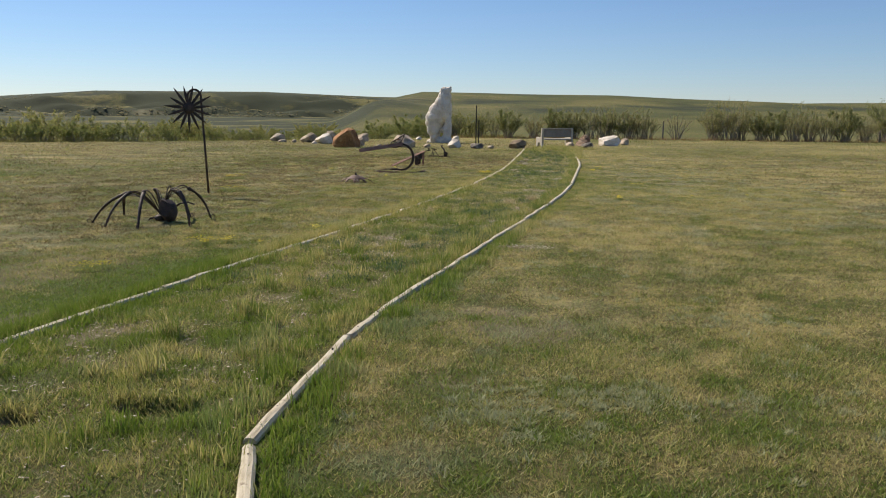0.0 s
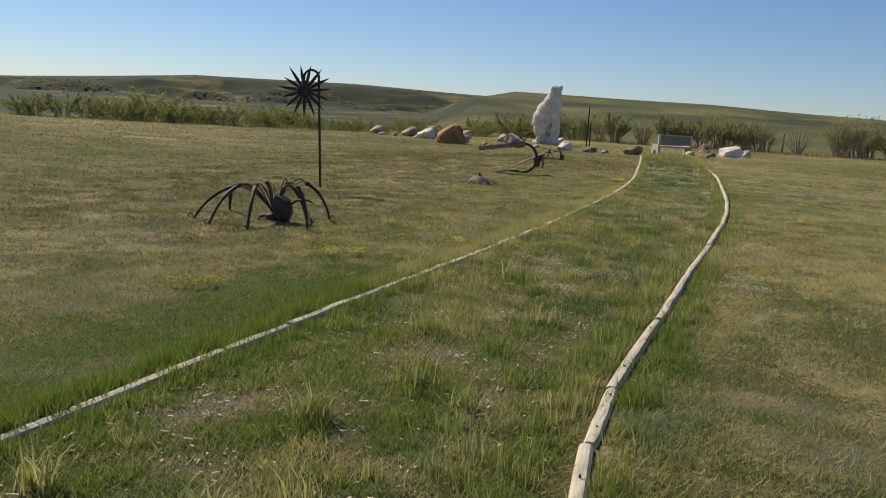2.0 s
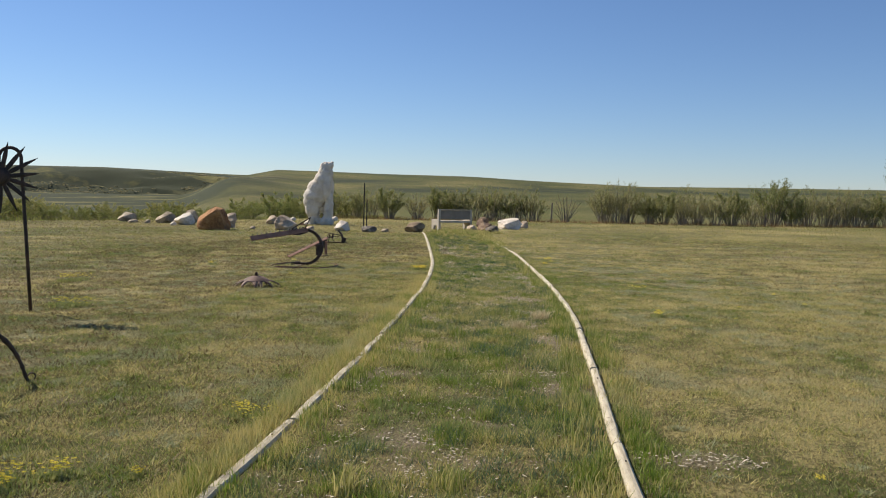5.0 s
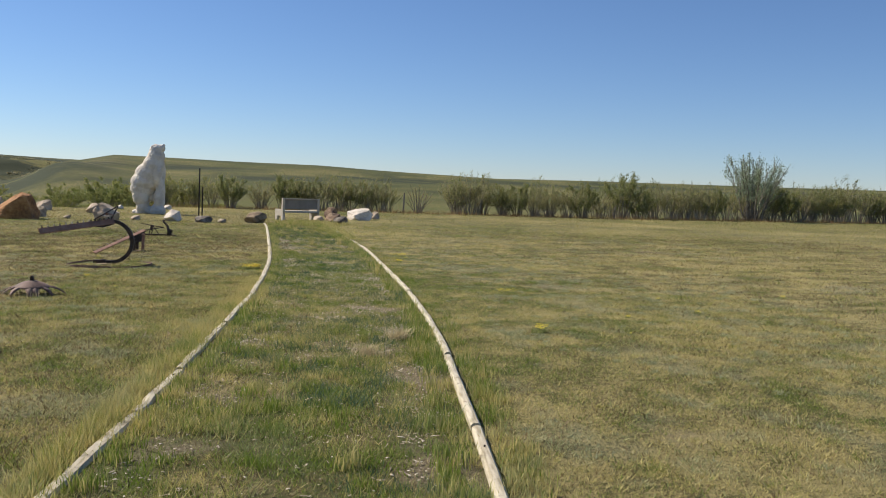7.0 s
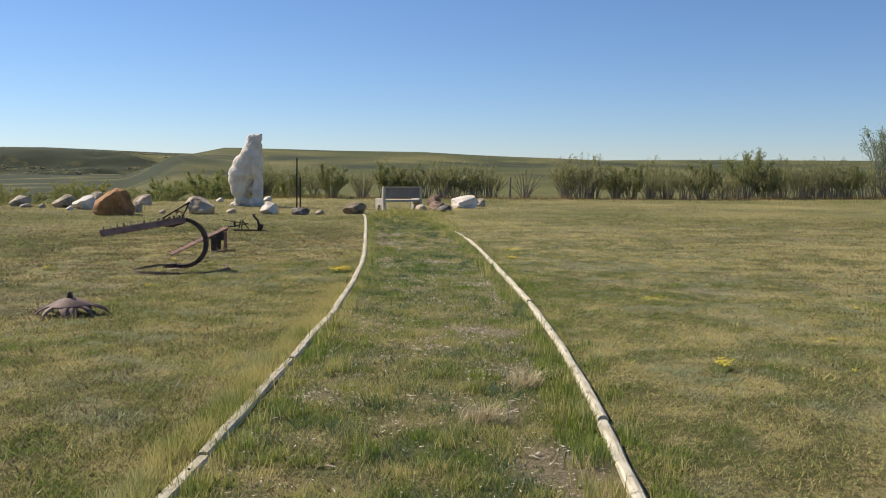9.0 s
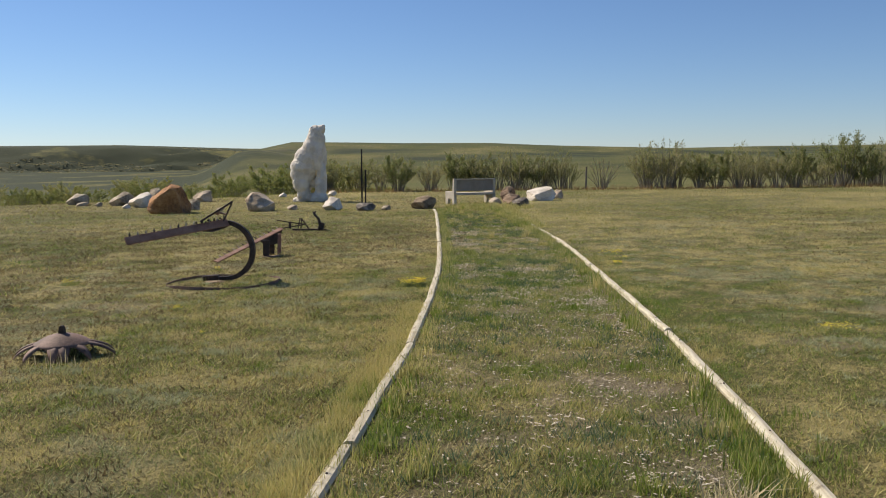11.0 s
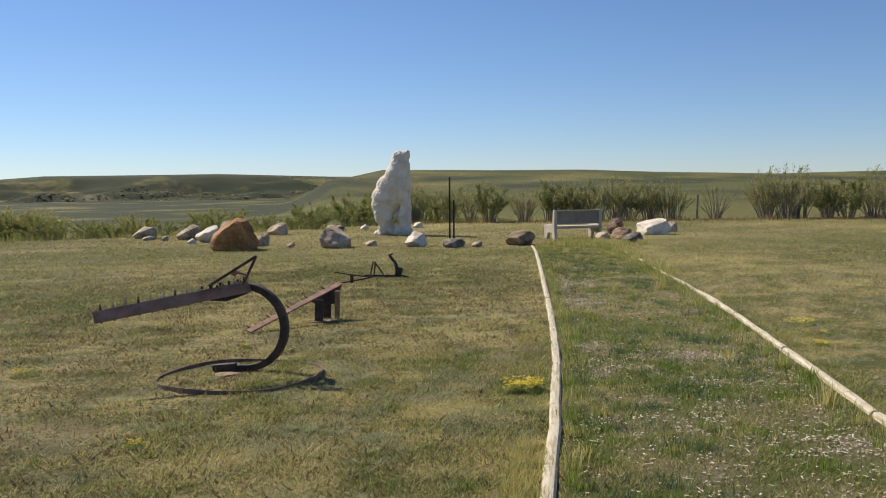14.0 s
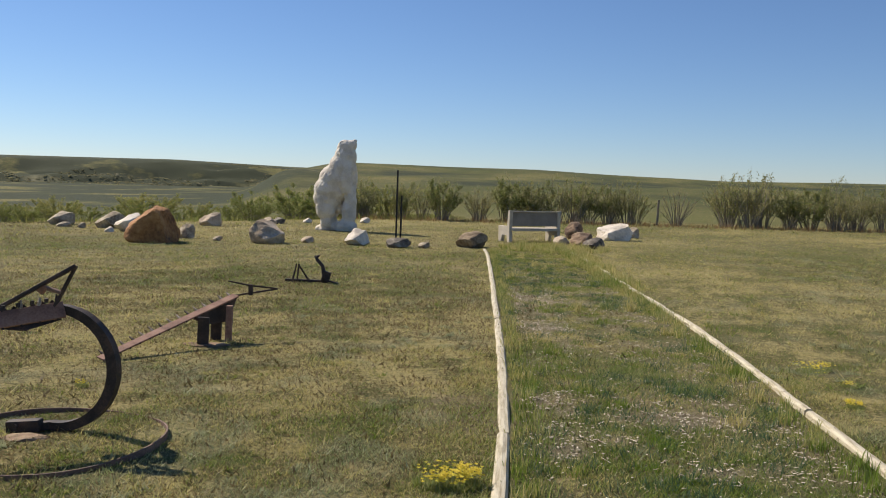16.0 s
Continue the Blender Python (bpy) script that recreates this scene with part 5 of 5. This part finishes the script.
def ramp_sculpture():
    base = Vector((-7.1, 26.7, 0))
    owner = thing("cutter_bar_ramp", Matrix.Translation(base), "rusty cutter bar propped on iron legs like a ramp", "sculpture")
    lo, hi = Vector((-7.60, 25.80, 0.02)) - base, Vector((-6.97, 27.22, 0.415)) - base
    bar = sickle_bar(owner, lo, hi, (-0.9, 0.35, 0.2), 15, 0.085, bar_mat, (-0.82, 0.3, 0.48), 0.065)
    d = hi - lo
    for name, x, y, wide, deep, mat, label in (("leg", -7.09, 26.72, 0.105, 0.03, iron_mat, "broad dark iron leg"), ("leg", -7.10, 27.06, 0.10, 0.05, iron_mat, "broad dark iron leg"), ("post", -6.95, 27.00, 0.06, 0.06, bar_mat, "worn rusty steel post")):
        f = Vector((x, y, 0)) - base
        z = lo.z + (hi.z - lo.z) * (f.y - lo.y) / (hi.y - lo.y)
        part(name, box(bmesh.new(), pose(f.x, f.y, z / 2 - 0.02, 0, 2, 12), wide, deep, z + 0.02, 0.008), mat, owner, label)
    gusset = bmesh.new()
    tri = [lo + d * 0.62 + Vector((0.02, 0, -0.01)), lo + d * 0.98 + Vector((0.02, 0, -0.01)), lo + d * 0.90 + Vector((0.02, 0, -0.20)), lo + d * 0.72 + Vector((0.02, 0, -0.13))]
    a, b = [gusset.verts.new(p) for p in tri], [gusset.verts.new(p + Vector((0.018, 0, 0))) for p in tri]
    gusset.faces.new(a)
    gusset.faces.new(b[::-1])
    for k in range(4):
        gusset.faces.new((a[k], b[k], b[(k + 1) % 4], a[(k + 1) % 4]))
    bmesh.ops.recalc_face_normals(gusset, faces=gusset.faces[:])
    part("gusset", gusset, iron_mat, owner, "dark iron gusset plate")
    end = Vector((-6.62, 27.45, 0.47)) - base
    fork = part("fork", plate(bmesh.new(), hi, end, (0, 0, 1), 0.018, 0.012), iron_mat, owner, "thin iron fork")
    part("prong", plate(bmesh.new(), hi + Vector((-0.08, 0.0, 0.14)), hi + Vector((0.12, 0.05, 0.10)), (0, 0, 1), 0.014, 0.010), iron_mat, fork)
    part("prong", plate(bmesh.new(), hi + Vector((0.12, 0.05, 0.10)), end, (0, 0, 1), 0.016, 0.010), iron_mat, fork)
    part("block", box(bmesh.new(), pose(*(hi + Vector((0.13, 0.06, 0.055)))), 0.04, 0.03, 0.11, 0.004), iron_mat, fork)
    return owner


ramp_sculpture()


def tine_sculpture():
    base = Vector((-7.72, 32.2, 0))
    owner = thing("iron_tine_sculpture", Matrix.Translation(base), "small dark iron sculpture with rods and a curved tine", "sculpture")
    part("base_bar", plate(bmesh.new(), (-0.38, 0, 0.02), (0.30, 0.02, 0.02), (0, 1, 0), 0.05, 0.04), iron_mat, owner)
    for a, b in (((-0.26, -0.03, 0.0), (-0.20, 0, 0.28)), ((-0.20, 0.03, 0.0), (-0.16, 0, 0.28)), ((0.02, 0, 0.0), (-0.17, 0, 0.27))):
        part("rod", tube(bmesh.new(), [a, b], 0.014, 6), iron_mat, owner, "thin iron rod")
    part("tine", tube(bmesh.new(), [(0.26, 0, -0.02), (0.25, 0, 0.12), (0.22, 0, 0.26), (0.13, 0, 0.36), (0.10, 0, 0.42)], [0.055, 0.05, 0.04, 0.036, 0.026], 8, 0.7), iron_mat, owner, "curved iron tine", True)
    part("clamp", box(bmesh.new(), pose(0.28, 0, 0.10, 0, 15), 0.12, 0.08, 0.16, 0.01), iron_mat, owner)
    part("spur", tube(bmesh.new(), [(0.12, 0, 0.40), (0.17, 0, 0.43)], [0.02, 0.014], 6), iron_mat, owner)
    part("toe", plate(bmesh.new(), (0.28, 0, 0.04), (0.48, -0.02, 0.0), (0, 1, 0), 0.05, 0.02), iron_mat, owner)
    return owner


tine_sculpture()


# ---- yellow flowers ----
def flower_clump(seed, radius, heads):
    r = np.random.default_rng(seed)
    owner = thing("yellow_flower_clump", Matrix.Identity(4), "low clump of small bright yellow prairie flowers", "flowers", "yellow flower clumps in the lawn")
    bm = bmesh.new()
    knots = [(r.uniform(-1, 1) * radius * 0.8, r.uniform(-1, 1) * radius * 0.45, radius * r.uniform(0.1, 0.35)) for _ in range(7)]
    for k in range(heads):
        kx, ky, kr = knots[int(7 * r.uniform(0, 1) ** 1.5)]
        c = Vector((kx + r.normal(0, kr), ky + r.normal(0, kr * 0.7), r.uniform(0.045, 0.10)))
        tip = bm.verts.new(c + Vector((0, 0, 0.004)))
        s = r.uniform(0.009, 0.015)
        ring = [bm.verts.new(c + Vector((math.cos(t) * s * q, math.sin(t) * s * q, 0.007 * (q > 0.8)))) for t, q in [(2 * math.pi * k / 10, 1.0 if k % 2 else 0.5) for k in range(10)]]
        for k in range(10):
            bm.faces.new((tip, ring[k], ring[(k + 1) % 10]))
    part("blossoms", bm, petal_mat, owner, "bright yellow blossoms")
    n = heads * 5
    a, d = r.uniform(0, 2 * math.pi, n), radius * 1.05 * np.sqrt(r.uniform(0, 1, n))
    x, y = d * np.cos(a), d * 0.6 * np.sin(a)
    tall, la = r.uniform(0.02, 0.055, n), r.uniform(0, 2 * math.pi, n)
    p = np.stack([x, y, np.zeros(n)], -1)
    side = np.stack([np.cos(la) * 0.005, np.sin(la) * 0.005, np.zeros(n)], -1)
    v = np.stack([p - side, p + side, p + np.stack([-np.sin(la) * 0.02, np.cos(la) * 0.02, tall], -1)], 1)
    me = bpy.data.meshes.new("leaves")
    fill_mesh(me, v.reshape(-1, 3), np.arange(n)[:, None] * 3 + [0, 1, 2])
    keep(me, "tone", np.repeat(r.uniform(0.5, 0.9, n), 3))
    keep(me, "sage", np.repeat(r.uniform(0.0, 0.5, n), 3))
    me.materials.append(grass_mat)
    ob = new("leaves", me)
    ob.parent = owner
    return owner


def place_flowers():
    spots = [(-4.33, 23.4, 1.0, 0), (-1.54, 27.05, 0.85, 1), (-1.62, 25.71, 0.5, 0), (-7.27, 24.96, 0.55, 2), (-0.34, 20.7, 0.7, 1), (-0.6, 17.25, 0.9, 2), (-8.61, 23.41, 0.7, 1),
             (-5.2, 9.95, 0.9, 1), (-4.98, 10.1, 0.9, 2), (-5.43, 8.12, 0.9, 1), (-0.89, 10.6, 0.38, 2), (-4.4, 11.5, 0.8, 1), (-8.24, 16.6, 1.1, 1), (-9.63, 19.5, 1.2, 1), (0.8, 18.5, 0.35, 2), (0.4, 17.2, 0.3, 2), (1.85, 20.3, 0.35, 2), (1.9, 19.0, 0.45, 2), (4.1, 21.0, 0.5, 2), (-6.52, 21.6, 0.6, 2), (-5.8, 20.35, 0.3, 2), (-4.6, 10.15, 0.5, 2), (-1.45, 26.4, 0.5, 2)]
    kinds = [flower_clump(5, 0.17, 260), flower_clump(6, 0.24, 90), flower_clump(7, 0.13, 60)]
    used = set()
    for k, (x, y, s, kind) in enumerate(spots):
        m = pose(x, y, float(height(x, y)), 0, 0, 47 * k)
        if kind not in used:
            used.add(kind)
            ob = kinds[kind]
            ob.matrix_world = m @ Matrix.Scale(s, 4)
        else:
            ob = copy_thing(kinds[kind], m)
            ob.scale = (s, s, s)


place_flowers()


# ---- shrubs and the tree ----
def shrub(name, seed, tall, spread, stems, leaves, leafy, mat, label, leaf=0.085, clear=0.3, thick=0.016, twigs=4):
    """A willow shrub: stems fanning from one stool, side twigs, and small narrow leaves along the upper lengths."""
    r = np.random.default_rng(seed)
    owner = thing(name, Matrix.Identity(4), label, "shrub" if tall < 4 else "tree", "shrubs along the lawn's far edge")
    bm = bmesh.new()
    lines, weight = [], []
    for _ in range(stems):
        a = r.uniform(0, 2 * math.pi)
        fan = r.uniform(0.0, 1.0) ** 0.7
        b = Vector((math.cos(a), math.sin(a), 0)) * r.uniform(0.02, 0.24) * spread
        a2 = a + r.normal(0, 0.35)
        reach = Vector((math.cos(a2), math.sin(a2), 0)) * fan * spread * 0.85
        top = b + reach + Vector((0, 0, tall * r.uniform(0.66, 1.0) * (1 - 0.38 * fan * fan)))
        bend = b + reach * r.uniform(0.25, 0.5) + Vector((r.normal(0, 0.05), r.normal(0, 0.05), top.z * 0.55))
        pts = [b * (1 - t) ** 2 + bend * 2 * t * (1 - t) + top * t * t for t in (0, 0.25, 0.5, 0.75, 1)]
        pts[0].z = -0.1
        tube(bm, pts, [thick * k for k in (1.3, 1.0, 0.7, 0.45, 0.15)], 3)
        lines.append(pts)
        weight.append(1.0)
        for _ in range(twigs):
            t = r.uniform(0.28, 0.92)
            k = min(int(t * 4), 3)
            s = pts[k].lerp(pts[k + 1], t * 4 - k)
            way = (pts[k + 1] - pts[k]).normalized() + Vector((r.normal(0, 0.42), r.normal(0, 0.42), r.uniform(0.0, 0.35)))
            e = s + way.normalized() * r.uniform(0.18, 0.5) * (tall / 2.5)
            tube(bm, [s, s.lerp(e, 0.5), e], [thick * 0.42, thick * 0.3, thick * 0.1], 3)
            lines.append([s, s.lerp(e, 0.25), s.lerp(e, 0.5), s.lerp(e, 0.75), e])
            weight.append(r.uniform(0.2, 1.3))
    part("branchwork", bm, bark_mat, owner, "grey-brown upright stems")
    n = leaves
    weight = np.array(weight) / sum(weight)
    pick = r.choice(len(lines), n, p=weight)
    t = r.uniform(0, 1, n) ** 0.75
    main = np.arange(len(lines)) % (twigs + 1) == 0
    t = np.where(main[pick], clear + (1 - clear) * t, t)
    arr = np.array([[list(p) for p in line] for line in lines])
    k = np.minimum((t * 4).astype(int), 3)
    f = (t * 4 - k)[:, None]
    c = arr[pick, k] * (1 - f) + arr[pick, k + 1] * f + r.normal(0, 0.05 * tall / 2.5, (n, 3))
    d = r.normal(0, 0.8, (n, 3)) + [0, 0, 0.8]
    d /= np.linalg.norm(d, axis=1)[:, None]
    s = np.cross(d, r.normal(0, 1, (n, 3)))
    s /= np.linalg.norm(s, axis=1)[:, None]
    ln = leaf * r.uniform(0.6, 1.3, n)[:, None]
    v = np.stack([c - s * ln * 0.2, c + s * ln * 0.2, c + d * ln], 1)
    me = bpy.data.meshes.new("leaves")
    fill_mesh(me, v.reshape(-1, 3), np.arange(n)[:, None] * 3 + [0, 1, 2])
    me_t = np.clip(leafy + r.normal(0, 0.25, n) + 0.5 * (value_noise(c[:, 0], c[:, 2], 0.5, seed) - 0.5), 0, 1)
    keep(me, "tone", np.repeat(me_t, 3))
    me.materials.append(mat)
    ob = new("crown", me)
    ob.parent = owner
    tagged(ob, "narrow spring leaves")
    return owner


def place_shrubs():
    r = random.Random(12)
    kinds = {
        "green": [shrub("willow_shrub", 1, 2.3, 1.5, 26, 6000, 0.66, leaf_mat, "dense olive-green willow shrub with upright grey stems", 0.10, 0.15), shrub("willow_shrub", 2, 2.4, 1.45, 26, 5000, 0.5, leaf_mat, "olive willow shrub with thin upright stems", 0.095, 0.2)],
        "thin": [shrub("willow_shrub", 3, 2.4, 1.35, 28, 2700, 0.5, leaf_mat, "thinly leaved willow shrub with bare grey stems", 0.085, 0.3), shrub("willow_shrub", 4, 2.2, 1.4, 28, 2200, 0.35, leaf_mat, "sparse brownish willow shrub with grey stems", 0.085, 0.3)],
        "bare": [shrub("bare_shrub", 5, 1.9, 1.4, 20, 500, 0.2, leaf_mat, "almost bare low shrub of spreading grey twigs", 0.07, 0.4, 0.02, 6)],
        "low": [shrub("low_willow_shrub", 6, 1.5, 1.2, 26, 4000, 0.45, yellow_leaf_mat, "low yellow-green willow bush", 0.07, 0.0, 0.010), shrub("low_willow_shrub", 7, 1.4, 1.3, 26, 4000, 0.7, yellow_leaf_mat, "low green willow bush", 0.07, 0.0, 0.010)],
        "tall": [shrub("willow_shrub", 8, 3.3, 1.8, 34, 7500, 0.65, leaf_mat, "tall leafy willow shrub with spreading stems", 0.10, 0.2, 0.02)],
        "tree": [shrub("silver_tree", 9, 4.8, 3.2, 40, 15000, 0.5, silver_leaf_mat, "silvery green small tree with spreading trunks", 0.095, 0.35, 0.045, 7)],
    }
    grow = 1.15
    spots = [("thin", -13.6, 60, 0.75), ("green", -11.6, 60.5, 0.85), ("green", -9.6, 60, 0.95), ("thin", -7.9, 61, 0.8), ("green", -6.4, 61.5, 0.95), ("green", -5.2, 62, 0.9), ("thin", -4.2, 62, 0.95), ("thin", -3.3, 62.5, 1.05),
             ("green", -2.6, 63, 0.95), ("thin", -1.6, 63, 0.95), ("thin", -0.7, 63, 0.9), ("bare", 1.7, 63, 1.0), ("thin", 4.2, 63.5, 0.95), ("thin", 5.1, 63, 1.1), ("thin", 6.0, 64, 0.9), ("green", 7.1, 63, 0.85), ("green", 8.1, 63.5, 0.95), ("thin", 9.2, 63, 0.85),
             ("thin", 10.3, 63.5, 0.85), ("thin", 11.3, 63, 0.85), ("green", 12.4, 63.5, 0.9), ("tall", 15.9, 66, 1.05), ("green", 17.2, 66, 0.85), ("thin", 14.2, 65, 0.7), ("thin", 18.6, 67, 0.95), ("thin", 19.9, 67.5, 1.0), ("thin", 21.1, 68, 1.0), ("thin", 22.4, 68.5, 1.05), ("green", 23.7, 69, 0.9),
             ("thin", 25.2, 70, 1.0), ("tree", 28.0, 72, 1.18), ("green", 30.0, 73, 1.15), ("green", 31.5, 73.5, 1.25), ("thin", 33.0, 74, 1.25), ("tall", 34.6, 75, 0.95), ("green", 36.3, 75.5, 1.2), ("thin", 38.0, 76, 1.3), ("thin", 39.8, 77, 1.3), ("tall", 41.6, 78, 1.0), ("green", 43.6, 79, 1.2), ("thin", 45.5, 80, 1.3), ("thin", 48.0, 82, 1.3), ("green", 51, 83, 1.3)]
    x = -34.6
    while x < -13:
        big = 1.0 + 0.14 * math.sin(x * 1.1) + 0.25 * (x < -28) - 0.18 * (x > -25)
        spots.append(("low", x, float(plateau_edge(x)) + r.uniform(1.5, 4), big * r.uniform(0.5, 0.78)))
        spots.append(("low", x + 0.6, float(plateau_edge(x)) + r.uniform(5, 11), big * r.uniform(0.62, 0.95)))
        x += r.uniform(0.5, 0.9)
    for x, y, s in ((-16.2, 58, 1.1), (-14.8, 61, 1.2), (-18.0, 57, 1.0), (-12.6, 63, 1.2), (-17.0, 62, 1.3)):
        spots.append(("low", x, y, s))
    for k in range(40):
        x = -13 + 1.6 * k + r.uniform(-0.5, 0.5)
        if not 0.2 < x < 3.2:
            spots.append(("thin", x, float(plateau_edge(x)) + r.uniform(2.5, 6), r.uniform(0.7, 1.0) + 0.15 * (x > 18)))
    used = set()
    for k, (kind, x, y, s) in enumerate(spots):
        s = s * grow if kind in ("thin", "green") and x > 3 else s
        pool = kinds[kind]
        src = pool[k % len(pool)]
        m = pose(x, y, float(height(x, y)) - 0.02, 0, 0, r.uniform(0, 360))
        wide = s * (1.5 if kind == "low" else 1.0)
        size = Matrix.Diagonal((wide, wide, s * r.uniform(0.92, 1.08), 1))
        if src.name not in used:
            used.add(src.name)
            src.matrix_world = m @ size
        else:
            ob = copy_thing(src, m)
            ob.scale = size.to_scale()


place_shrubs()


# ---- brush in the gullies of the far slope ----
def far_brush():
    r = np.random.default_rng(4)
    n = 60000
    az, d = np.radians(r.uniform(-50, -16, n)), r.uniform(390, 620, n)
    x, y = -3 + d * np.sin(az), 8 + d * np.cos(az)
    along, foot, up = bank(x, y)
    patch = value_noise(along * 0.6, d * 1.1, 48, 95, 4)
    ok = ((d > foot) & (d < foot + 80) & (patch > 0.51) & (r.random(n) < 0.4)) | ((d < foot) & (patch > 0.62) & (r.random(n) < 0.03))
    x, y = x[ok], y[ok]
    n = len(x)
    z = height(x, y)
    s = r.uniform(0.3, 0.8, n) * r.uniform(0.6, 1.2, n)
    verts, faces = [], []
    for k in range(4):
        a = r.uniform(0, 2 * math.pi, n)
        u = np.stack([np.cos(a) * s, np.sin(a) * s, r.uniform(-0.2, 0.2, n) * s], -1)
        w = np.stack([r.normal(0, 0.3, n) * s, r.normal(0, 0.3, n) * s, s * r.uniform(0.2, 0.5, n)], -1)
        c = np.stack([x, y, z], -1) + r.normal(0, 0.5, (n, 3)) * s[:, None] * [1, 1, 0]
        v = np.stack([c - u, c + u, c + u * 0.6 + w, c - u * 0.5 + w * 1.1], 1)
        verts.append(v.reshape(-1, 3))
        faces.append(np.arange(n)[:, None] * 4 + [0, 1, 2, 3] + k * n * 4)
    me = bpy.data.meshes.new("hillside_brush")
    fill_mesh(me, np.concatenate(verts), np.concatenate(faces))
    keep(me, "tone", r.uniform(0.0, 1, len(me.vertices)))
    me.materials.append(brush_mat)
    tagged(new("hillside_brush", me), "dark brush in the gullies of the far hillside", "brush", kind="stuff")


far_brush()


def fence_post(x, y, tall, thick=0.055):
    ob = mesh_object("fence_post", tube(bmesh.new(), [(0, 0, -0.2), (0, 0, tall * 0.5), (0.01, 0, tall)], [thick * 1.1, thick, thick * 0.9], 8), bark_mat, False)
    ob.matrix_world = pose(x, y, float(height(x, y)), 2, 1, 0)
    return tagged(ob, "weathered grey wooden fence post among the shrubs", "fence post", "fence posts")


fence_post(0.75, 63.0, 1.25)
fence_post(14.9, 64.5, 0.8)
fence_post(-34.2, 35.2, 0.6, 0.03)
